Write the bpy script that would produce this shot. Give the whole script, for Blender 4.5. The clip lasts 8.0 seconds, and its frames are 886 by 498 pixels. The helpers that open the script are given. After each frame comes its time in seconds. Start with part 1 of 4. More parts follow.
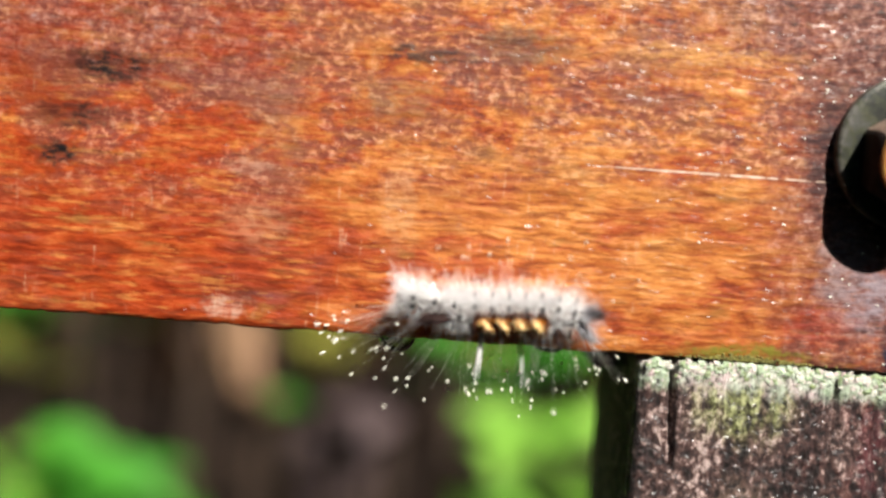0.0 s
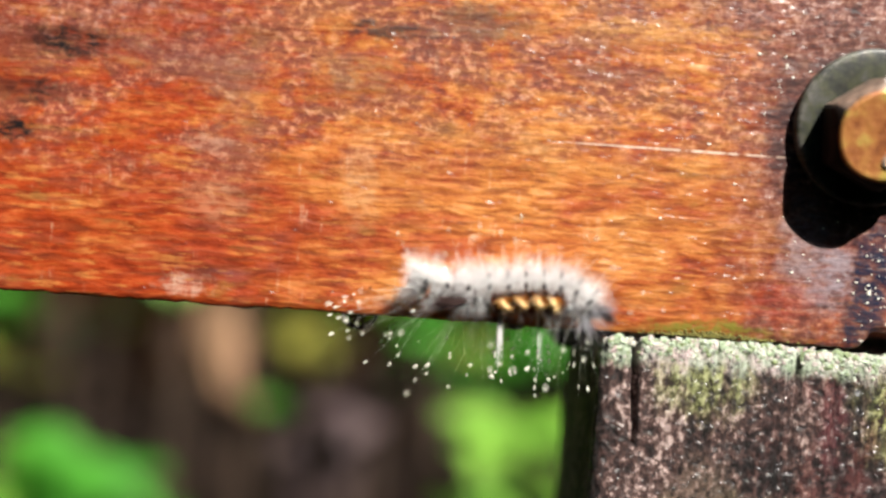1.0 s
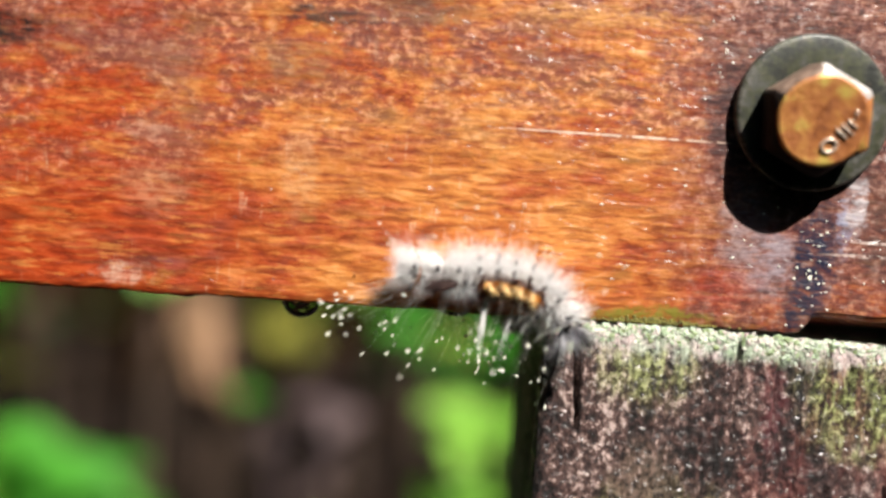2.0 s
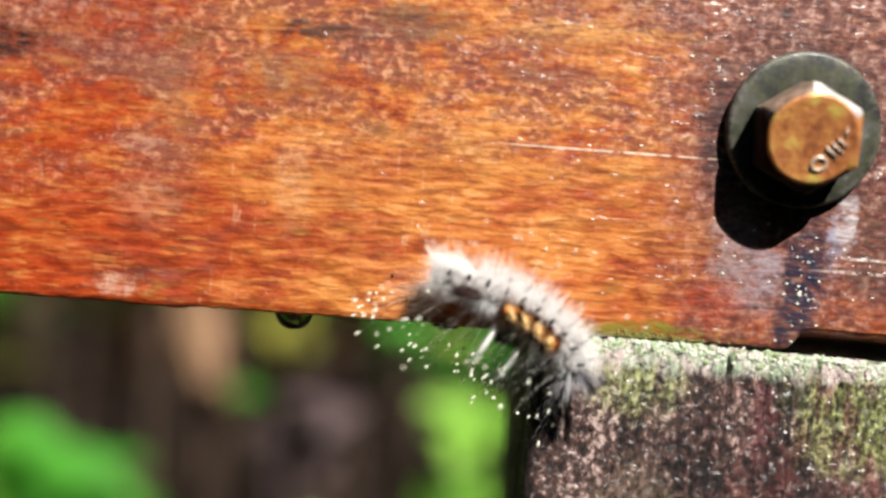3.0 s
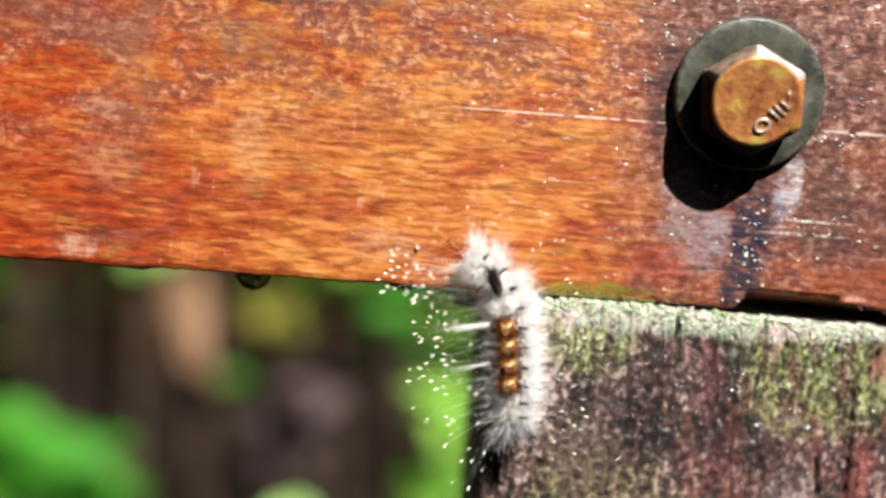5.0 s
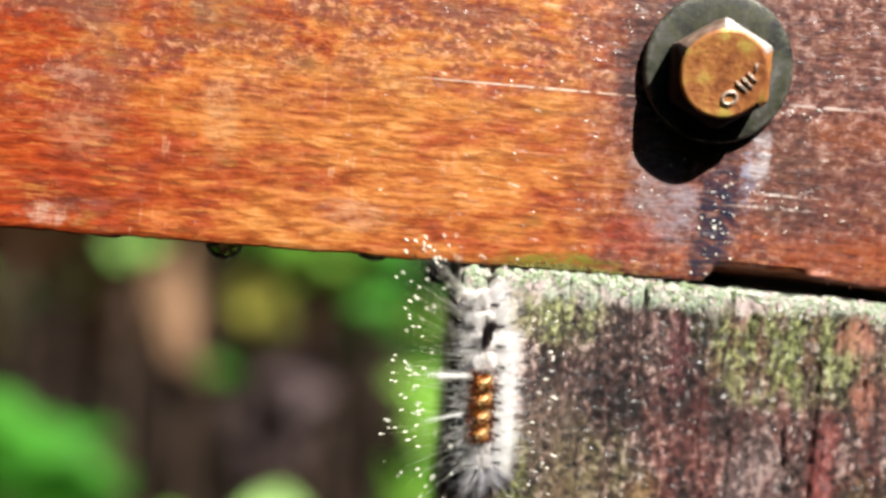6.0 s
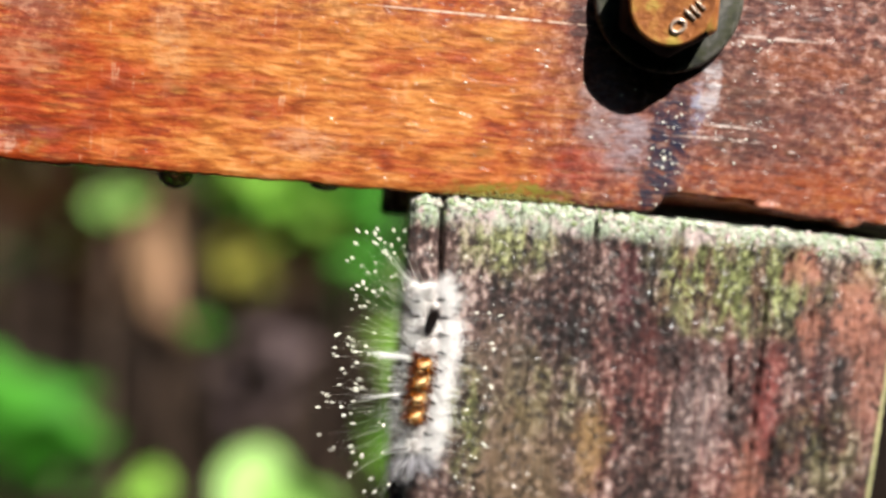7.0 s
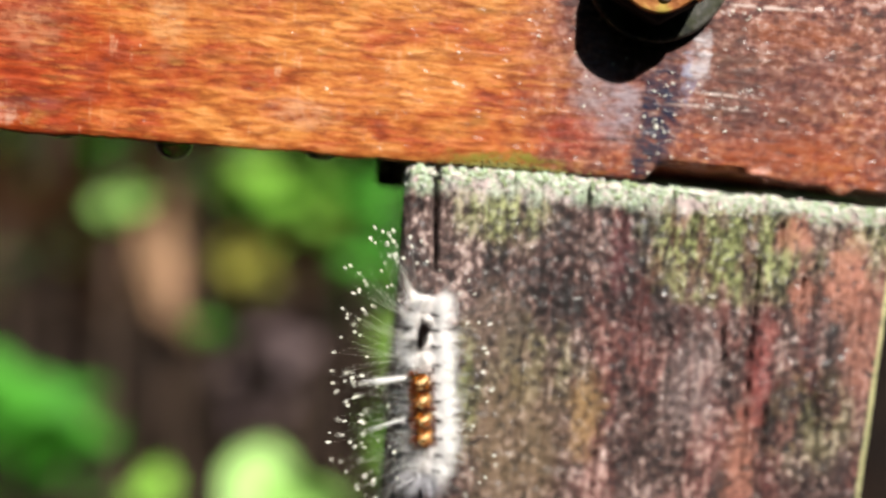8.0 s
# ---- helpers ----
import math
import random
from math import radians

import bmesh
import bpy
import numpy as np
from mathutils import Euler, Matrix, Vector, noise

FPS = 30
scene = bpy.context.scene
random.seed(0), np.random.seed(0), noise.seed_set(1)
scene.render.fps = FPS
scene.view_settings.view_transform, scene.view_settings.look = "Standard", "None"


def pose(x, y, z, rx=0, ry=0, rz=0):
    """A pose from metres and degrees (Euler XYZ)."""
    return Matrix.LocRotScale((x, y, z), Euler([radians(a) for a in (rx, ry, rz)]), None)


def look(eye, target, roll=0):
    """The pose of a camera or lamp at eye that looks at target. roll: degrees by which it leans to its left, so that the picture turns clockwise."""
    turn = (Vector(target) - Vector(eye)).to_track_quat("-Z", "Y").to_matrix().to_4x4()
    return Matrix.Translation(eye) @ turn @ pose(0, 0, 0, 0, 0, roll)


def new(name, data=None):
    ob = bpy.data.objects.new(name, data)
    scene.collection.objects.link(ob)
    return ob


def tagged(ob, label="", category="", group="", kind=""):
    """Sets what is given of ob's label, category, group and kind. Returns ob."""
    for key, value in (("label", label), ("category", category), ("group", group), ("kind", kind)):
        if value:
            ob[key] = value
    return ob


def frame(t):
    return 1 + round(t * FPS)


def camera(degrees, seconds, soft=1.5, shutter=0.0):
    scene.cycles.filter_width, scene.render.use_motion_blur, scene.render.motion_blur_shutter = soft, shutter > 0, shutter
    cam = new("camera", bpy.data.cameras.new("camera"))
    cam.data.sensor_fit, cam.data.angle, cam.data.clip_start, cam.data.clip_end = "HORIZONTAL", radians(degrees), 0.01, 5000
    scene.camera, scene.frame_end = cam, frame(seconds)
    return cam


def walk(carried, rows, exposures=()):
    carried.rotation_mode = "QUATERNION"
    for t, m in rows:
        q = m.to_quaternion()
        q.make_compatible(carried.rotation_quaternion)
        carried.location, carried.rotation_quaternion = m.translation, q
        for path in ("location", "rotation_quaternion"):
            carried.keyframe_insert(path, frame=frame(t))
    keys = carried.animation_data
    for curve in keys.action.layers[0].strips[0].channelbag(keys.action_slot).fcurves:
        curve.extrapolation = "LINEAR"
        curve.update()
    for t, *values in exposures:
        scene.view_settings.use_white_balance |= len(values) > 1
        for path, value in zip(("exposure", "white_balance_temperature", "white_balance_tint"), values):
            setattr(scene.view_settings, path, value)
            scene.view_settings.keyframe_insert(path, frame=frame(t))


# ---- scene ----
cam = camera(54.0, 8.0, soft=2.9)
PATH = [
    (0, (-0.05532, -0.16407, 0.83034), (-0.05661, 0.03532, 0.81475), 4.13),
    (0.5, (-0.05395, -0.16422, 0.82546), (-0.05383, 0.03523, 0.81053), 4.09),
    (1, (-0.05004, -0.16377, 0.82467), (-0.04854, 0.03577, 0.81117), 4.02),
    (1.5, (-0.04655, -0.16304, 0.82498), (-0.04234, 0.03635, 0.81001), 4.16),
    (2, (-0.04104, -0.16329, 0.82409), (-0.03679, 0.0361, 0.80911), 3.86),
    (2.2, (-0.03983, -0.16409, 0.82553), (-0.03597, 0.03432, 0.81056), 3.85),
    (3.3, (-0.03932, -0.16410, 0.82793), (-0.03521, 0.03293, 0.81171), 4.30),
    (3.5, (-0.03722, -0.16531, 0.82545), (-0.0333, 0.03412, 0.81092), 4.13),
    (4, (-0.03411, -0.1667, 0.82412), (-0.02928, 0.03258, 0.80781), 4.11),
    (4.5, (-0.03186, -0.16855, 0.82268), (-0.02653, 0.03063, 0.80539), 4.25),
    (4.7, (-0.03159, -0.16842, 0.82401), (-0.02661, 0.02953, 0.80521), 4.25),
    (5.8, (-0.03180, -0.16951, 0.81821), (-0.02348, 0.02925, 0.80380), 4.30),
    (6, (-0.02753, -0.16973, 0.81806), (-0.01956, 0.02928, 0.7998), 4.68),
    (6.5, (-0.02747, -0.16988, 0.8203), (-0.01979, 0.02891, 0.79967), 4.58),
    (6.8, (-0.01854, -0.17174, 0.81344), (-0.00984, 0.02598, 0.78771), 5.06),
    (7, (-0.01932, -0.17191, 0.8117), (-0.00854, 0.02612, 0.78583), 4.94),
    (7.5, (-0.01744, -0.17373, 0.80932), (-0.0067, 0.02415, 0.7823), 4.63),
    (8, (-0.0167, -0.17498, 0.80464), (-0.00729, 0.02329, 0.7801), 4.54),
]
walk(cam, [(t, look(eye, target, roll)) for t, eye, target, roll in PATH], ((0, 1.24), (4, 1.20), (6, 1.25), (8, 1.28)))
cam.data.dof.use_dof = True
cam.data.dof.focus_distance = 0.166
cam.data.dof.aperture_fstop = 2.9

# ---- light ----
SUN = Vector((0.33, -0.50, 0.77)).normalized()
world = bpy.data.worlds.new("sky")
scene.world = world
world.use_nodes = True
wn, wl = world.node_tree.nodes, world.node_tree.links
sky = wn.new("ShaderNodeTexSky")
sky.sky_type = "NISHITA"
sky.sun_disc = False
sky.sun_elevation = math.asin(SUN.z)
sky.sun_rotation = math.atan2(SUN.x, SUN.y)
wn["Background"].inputs["Strength"].default_value = 0.05
wl.new(sky.outputs[0], wn["Background"].inputs["Color"])
sun = new("sun", bpy.data.lights.new("sun", "SUN"))
sun.data.energy = 5.0
sun.data.angle = radians(0.6)
sun.data.color = (1.0, 0.95, 0.87)
sun.matrix_world = look(SUN * 5, (0, 0, 0))

MM = 0.001
Z0 = 0.8            # underside of the rail
GROUND = 0.15


# ---- materials ----
class Nodes:
    """Short hand for node graphs."""

    def __init__(self, name):
        self.mat = bpy.data.materials.new(name)
        self.mat.use_nodes = True
        self.t = self.mat.node_tree
        self.b = self.t.nodes["Principled BSDF"]
        self.out = self.t.nodes["Material Output"]

    def n(self, kind, **kw):
        node = self.t.nodes.new("ShaderNode" + kind)
        for k, v in kw.items():
            setattr(node, k, v)
        return node

    def put(self, socket, v):
        if isinstance(v, bpy.types.NodeSocket):
            self.t.links.new(v, socket)
        elif isinstance(v, (tuple, list)) and len(v) == 3 and socket.type == "RGBA":
            socket.default_value = (*v, 1)
        else:
            socket.default_value = v

    def coords(self, scale=(1000, 1000, 1000), offset=(0, 0, 0), warp=None):
        m = self.n("Mapping")
        self.put(m.inputs["Scale"], scale)
        self.put(m.inputs["Location"], offset)
        self.put(m.inputs["Vector"], self.n("TexCoord").outputs["Object"])
        if warp is None:
            return m.outputs[0]
        return self.add(m.outputs[0], warp)

    def add(self, a, b):
        v = self.n("VectorMath", operation="ADD")
        self.put(v.inputs[0], a)
        self.put(v.inputs[1], b)
        return v.outputs[0]

    def noise(self, vec, scale=1.0, detail=4.0, rough=0.55, distort=0.0, out=0):
        t = self.n("TexNoise")
        self.put(t.inputs["Vector"], vec)
        for k, v in (("Scale", scale), ("Detail", detail), ("Roughness", rough), ("Distortion", distort)):
            self.put(t.inputs[k], v)
        return t.outputs[out]

    def math(self, op, a, b=0.0, c=0.0, clamp=False):
        t = self.n("Math", operation=op, use_clamp=clamp)
        self.put(t.inputs[0], a)
        self.put(t.inputs[1], b)
        self.put(t.inputs[2], c)
        return t.outputs[0]

    def span(self, v, lo, hi, a=0.0, b=1.0, smooth=True):
        t = self.n("MapRange", interpolation_type="SMOOTHSTEP" if smooth else "LINEAR")
        for i, x in enumerate((v, lo, hi, a, b)):
            self.put(t.inputs[i], x)
        return t.outputs[0]

    def ramp(self, v, *stops):
        t = self.n("ValToRGB")
        e = t.color_ramp.elements
        while len(e) < len(stops):
            e.new(0.5)
        for el, (p, c) in zip(e, stops):
            el.position, el.color = p, (*c, 1)
        self.put(t.inputs[0], v)
        return t.outputs[0]

    def mix(self, f, a, b, kind="MIX"):
        t = self.n("Mix", data_type="RGBA", blend_type=kind)
        self.put(t.inputs[0], f)
        self.put(t.inputs[6], a)
        self.put(t.inputs[7], b)
        return t.outputs[2]

    def xyz(self, vec):
        t = self.n("SeparateXYZ")
        self.put(t.inputs[0], vec)
        return t.outputs

    def patch(self, vec, x, z, rx, rz, soft=0.5):
        """A mask, 1 inside an oval mark at (x, z) in mm on a vertical face."""
        p = self.xyz(vec)
        a = self.math("DIVIDE", self.math("SUBTRACT", p[0], x), rx)
        c = self.math("DIVIDE", self.math("SUBTRACT", p[2], z), rz)
        d = self.math("SQRT", self.math("ADD", self.math("MULTIPLY", a, a), self.math("MULTIPLY", c, c)))
        return self.span(d, 1 - soft, 1 + soft, 1.0, 0.0)

    def bump(self, height, strength=0.5, distance=0.0002, under=None):
        t = self.n("Bump")
        self.put(t.inputs["Strength"], strength)
        self.put(t.inputs["Distance"], distance)
        self.put(t.inputs["Height"], height)
        if under is not None:
            self.put(t.inputs["Normal"], under)
        return t.outputs[0]

    def set(self, **kw):
        names = {"color": "Base Color", "rough": "Roughness", "metal": "Metallic", "normal": "Normal", "spec": "Specular IOR Level",
                 "coat": "Coat Weight", "coat_rough": "Coat Roughness", "coat_normal": "Coat Normal", "trans": "Transmission Weight",
                 "ior": "IOR", "sss": "Subsurface Weight", "sheen": "Sheen Weight"}
        for k, v in kw.items():
            self.put(self.b.inputs[names[k]], v)
        return self.mat


def rail_wood():
    k = Nodes("rail_wood")
    p = k.coords()
    wob = k.noise(k.coords((60, 60, 60)), 1.0, 2, out=1)
    sway = k.n("VectorMath", operation="MULTIPLY")
    k.put(sway.inputs[0], wob)
    k.put(sway.inputs[1], (0, 0, 1.3))
    fine = k.noise(k.coords((165, 300, 780), warp=sway.outputs[0]), 1.0, 3, 0.58, 0.35)
    broad = k.noise(k.coords((40, 120, 380), warp=sway.outputs[0]), 1.0, 3, 0.55)
    mott = k.noise(k.coords((260, 420, 560)), 1.0, 4, 0.65, 0.35)
    scuff = k.noise(k.coords((480, 640, 660)), 1.0, 4, 0.68, 0.35)
    q = k.xyz(k.add(p, k.mixwarp(16.0)))
    upper = k.math("MAXIMUM", k.span(k.math("ADD", q[2], k.span(q[0], -40, -100, 0.0, 9.0)), 24, 42), k.span(q[0], 0, 24))
    # the hue drifts in blotches: purple brown, red, orange, tan
    hue = k.noise(k.coords((48, 80, 110)), 1.0, 5, 0.62, 0.3)
    hue = k.math("ADD", k.math("MULTIPLY", k.math("SUBTRACT", hue, 0.5), 0.55), 0.508)
    hue = k.math("ADD", hue, k.math("MULTIPLY", k.span(q[0], -95, -60), k.math("MULTIPLY", k.span(q[0], 12, -18), k.span(q[2], 46, 30, 0.0, 0.03))))
    hue = k.math("SUBTRACT", hue, k.math("MULTIPLY", k.span(q[0], 0, 20), 0.05))
    hue = k.math("SUBTRACT", hue, k.math("MULTIPLY", k.math("MULTIPLY", k.span(q[0], -48, -84), k.span(q[2], 36, 24)), 0.042))
    hue = k.math("SUBTRACT", hue, k.math("MULTIPLY", k.span(q[2], 27, 10), 0.020))
    hue = k.math("ADD", hue, k.math("MULTIPLY", k.math("SUBTRACT", mott, 0.5), k.span(upper, 0, 1, 0.10, 0.44)))
    base = k.ramp(hue, (0.34, (0.070, 0.026, 0.024)), (0.41, (0.175, 0.042, 0.022)), (0.46, (0.30, 0.054, 0.013)), (0.51, (0.395, 0.115, 0.025)), (0.57, (0.47, 0.168, 0.037)), (0.63, (0.50, 0.205, 0.055)), (0.70, (0.50, 0.26, 0.10)))
    reds = k.math("MULTIPLY", k.span(q[0], -48, -108), k.span(k.math("ADD", broad, k.math("MULTIPLY", mott, 0.5)), 1.02, 0.68))
    base = k.mix(k.math("MULTIPLY", reds, 0.85), base, (0.30, 0.034, 0.004))
    # grain: long streaks below, scuffed flecks above
    streak = k.span(k.math("ADD", k.math("MULTIPLY", fine, 0.85), k.math("MULTIPLY", broad, 0.15)), 0.36, 0.64, 0.0, 1.0, False)
    fleck = k.span(scuff, 0.34, 0.66, 0.0, 1.0, False)
    tone = k.mix(upper, streak, k.math("ADD", k.math("MULTIPLY", fleck, 0.6), k.math("MULTIPLY", streak, 0.4)))
    base = k.mix(1.0, base, k.ramp(tone, (0.08, (0.58, 0.47, 0.43)), (0.38, (0.88, 0.81, 0.76)), (0.60, (1.06, 1.09, 1.10)), (0.86, (1.24, 1.48, 2.1))), "MULTIPLY")
    # short pale dashes and dark pores along the grain, gathered in patches, and upright scuffs across it
    where = k.span(k.noise(k.coords((85, 90, 130), (3, 1, 7)), 1.0, 4, 0.65), 0.40, 0.60)
    breaks = k.noise(k.coords((210, 400, 820), (7, 7, 3)), 1.0, 4, 0.66, 0.2)
    line = k.noise(k.coords((75, 300, 900), (5, 0, 2), sway.outputs[0]), 1.0, 2, 0.5)
    pale = k.span(k.math("ADD", k.math("MULTIPLY", line, 0.58), k.math("MULTIPLY", breaks, 0.42)), 0.525, 0.585)
    base = k.mix(k.math("MULTIPLY", k.math("MULTIPLY", pale, where), 0.46), base, (0.60, 0.25, 0.065))
    line = k.noise(k.coords((62, 300, 800), (1, 4, 8), sway.outputs[0]), 1.0, 2, 0.52)
    dark = k.span(k.math("ADD", k.math("MULTIPLY", line, 0.58), k.math("MULTIPLY", breaks, 0.42)), 0.475, 0.42)
    base = k.mix(k.math("MULTIPLY", dark, k.span(upper, 0.2, 1.0, 0.42, 0.26)), base, (0.150, 0.036, 0.013))
    rub = k.span(k.noise(k.coords((780, 500, 90), (2, 9, 4)), 1.0, 3, 0.6), 0.56, 0.68)
    spots = k.span(k.noise(k.coords((60, 60, 75), (8, 2, 1)), 1.0, 3, 0.6), 0.50, 0.62)
    base = k.mix(k.math("MULTIPLY", k.math("MULTIPLY", rub, spots), k.span(fine, 0.40, 0.58, 0.0, 0.62)), base, (0.56, 0.33, 0.20))
    olive = k.span(k.noise(k.coords((75, 75, 150), (4, 4, 9)), 1.0, 4, 0.6), 0.58, 0.70)
    base = k.mix(k.math("MULTIPLY", olive, 0.55), base, (0.20, 0.095, 0.022))
    # weathered grey-brown flecks over the upper half
    worn = k.math("MULTIPLY", upper, k.span(k.noise(k.coords((70, 90, 120), (6, 3, 3)), 1.0, 5, 0.7, 0.4), 0.43, 0.55))
    base = k.mix(k.math("MULTIPLY", worn, k.span(scuff, 0.62, 0.46, 0.0, 0.60)), base, (0.135, 0.048, 0.036))
    base = k.mix(k.math("MULTIPLY", worn, k.span(scuff, 0.48, 0.70, 0.0, 0.62)), base, (0.56, 0.33, 0.22))
    # greyed wood round the bolt and along the top
    iso = k.math("ADD", k.math("MULTIPLY", k.noise(k.coords((430, 430, 480), (3, 3, 3)), 1.0, 5, 0.72, 0.3), 0.7), k.math("MULTIPLY", mott, 0.3))
    purple = k.ramp(iso, (0.40, (0.012, 0.007, 0.009)), (0.47, (0.085, 0.032, 0.030)), (0.525, (0.19, 0.080, 0.062)), (0.59, (0.40, 0.25, 0.21)), (0.65, (0.34, 0.32, 0.36)))
    side = k.math("MULTIPLY", k.span(q[0], -2, 20), k.span(q[2], 2, 30, 0.42, 1.0))
    side = k.math("MAXIMUM", side, k.math("MULTIPLY", k.span(q[0], -30, 20), k.span(q[2], 50, 64)))
    side = k.math("MAXIMUM", side, k.math("MULTIPLY", k.span(q[0], -70, -112), k.math("MULTIPLY", k.span(q[2], 36, 56), 0.5)))
    base = k.mix(k.math("MULTIPLY", side, 0.8), base, purple)
    # marks
    w = k.add(p, k.mixwarp(9.0, 380))
    gaps = k.span(k.math("ADD", k.math("MULTIPLY", fine, 0.5), k.math("MULTIPLY", scuff, 0.5)), 0.40, 0.56, 0.15, 1.0)
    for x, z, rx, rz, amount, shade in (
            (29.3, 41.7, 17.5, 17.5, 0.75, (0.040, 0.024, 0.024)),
            (-121, 47.5, 9, 2.8, 1.0, (0.010, 0.006, 0.006)), (-128, 38, 7, 2.6, 1.0, (0.012, 0.007, 0.006)),
            (-130, 30.5, 5, 1.9, 1.0, (0.009, 0.006, 0.006)), (-133, 44, 7, 9, 0.6, (0.14, 0.022, 0.008)),
            (-62, 53.5, 9, 1.5, 0.9, (0.035, 0.018, 0.015)), (-44, 56, 9, 3.5, 0.7, (0.065, 0.038, 0.026)), (-67, 45, 7, 5, 0.5, (0.10, 0.065, 0.045)),
            (-20, 48.5, 11, 1.8, 0.6, (0.13, 0.035, 0.026)), (-22, 54, 9, 2.2, 0.4, (0.14, 0.05, 0.04)), (-94, 30.5, 5, 1.8, 0.6, (0.36, 0.19, 0.13)),
            (-10, 57, 16, 1.8, 0.6, (0.50, 0.24, 0.06)), (-92, 44, 8, 4, 0.55, (0.13, 0.050, 0.042)),
            (-97, 3.5, 5, 1.6, 0.7, (0.46, 0.30, 0.22)), (-92, 20, 6, 4, 0.3, (0.50, 0.29, 0.16)), (-88, 35, 4, 12, 0.3, (0.16, 0.09, 0.07)),
            (-65, 25, 3, 9, 0.4, (0.50, 0.28, 0.14)), (-38, 8, 7, 3, 0.4, (0.48, 0.28, 0.18)), (-106, 46, 8, 3, 0.5, (0.11, 0.038, 0.034)),
            (60, 31, 12, 3, 0.45, (0.24, 0.065, 0.016)), (60, 7, 13, 4.5, 0.7, (0.23, 0.046, 0.012)), (56, 20, 13, 8, 0.6, (0.075, 0.028, 0.026)), (58, 46, 10, 9, 0.45, (0.075, 0.030, 0.028)), (16, 8, 6, 4, 0.5, (0.26, 0.024, 0.010)),
            (19.5, 19, 4.5, 8, 0.7, (0.29, 0.215, 0.22)), (24, 13, 4, 6, 0.6, (0.24, 0.18, 0.20)), (40, 25, 2.0, 5, 0.8, (0.46, 0.42, 0.44)), (47, 20, 5, 10, 0.7, (0.06, 0.032, 0.028)), (38, 21, 1.3, 5, 0.7, (0.26, 0.27, 0.38)), (14, 40, 3.5, 12, 0.7, (0.03, 0.016, 0.018)), (26, 15, 3, 5, 0.6, (0.30, 0.25, 0.28)),
            (33, 14, 4.0, 11, 1.0, (0.011, 0.013, 0.034)), (31, 3, 3.0, 8, 1.0, (0.022, 0.018, 0.032)),
            (3, 1.6, 12, 1.7, 1.0, (0.17, 0.145, 0.02))):
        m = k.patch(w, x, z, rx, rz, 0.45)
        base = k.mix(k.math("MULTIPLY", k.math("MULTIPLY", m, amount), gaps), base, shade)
    # thin pale lines that paint in the white wet glints by the bolt
    for x, z, rx, rz in ((43, 15.6, 8, 0.3), (46, 18.2, 7, 0.25), (52, 36, 8, 0.3)):
        t = k.patch(p, x, z, rx, rz, 0.4)
        base = k.mix(k.math("MULTIPLY", t, k.span(scuff, 0.40, 0.55)), base, (0.48, 0.37, 0.33))
    # a long pale scratch
    s = k.patch(p, -6, 35.2, 21, 0.22, 0.4)
    base = k.mix(k.math("MULTIPLY", s, k.span(k.noise(k.coords((300, 300, 300))), 0.42, 0.55)), base, (0.62, 0.46, 0.36))
    pores = k.math("MULTIPLY", k.span(k.noise(k.coords((200, 600, 1800)), 1.0, 2), 0.64, 0.72), 0.4)
    base = k.mix(pores, base, (0.045, 0.012, 0.006))
    nrm = k.bump(k.math("ADD", fine, k.math("MULTIPLY", scuff, 0.6)), 0.8, 0.00028)
    wet = k.noise(k.coords((300, 560, 600)), 1.0, 1.5, 0.6, 0.6)
    film = k.bump(wet, 1.0, 0.0010)
    cover = k.span(k.noise(k.coords((110, 150, 200)), 1.0, 3), 0.42, 0.66, 0.03, 0.30)
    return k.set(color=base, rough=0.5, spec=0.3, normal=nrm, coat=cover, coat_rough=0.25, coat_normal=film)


def mixwarp(self, size, scale=90):
    """A wandering offset in mm, to break up the outline of marks."""
    v = self.n("VectorMath", operation="MULTIPLY_ADD")
    self.put(v.inputs[0], self.noise(self.coords((scale, scale, scale)), 1.0, 4, 0.6, out=1))
    self.put(v.inputs[1], (size, 0, size * 0.6))
    self.put(v.inputs[2], (-size / 2, 0, -size * 0.3))
    return v.outputs[0]


Nodes.mixwarp = mixwarp


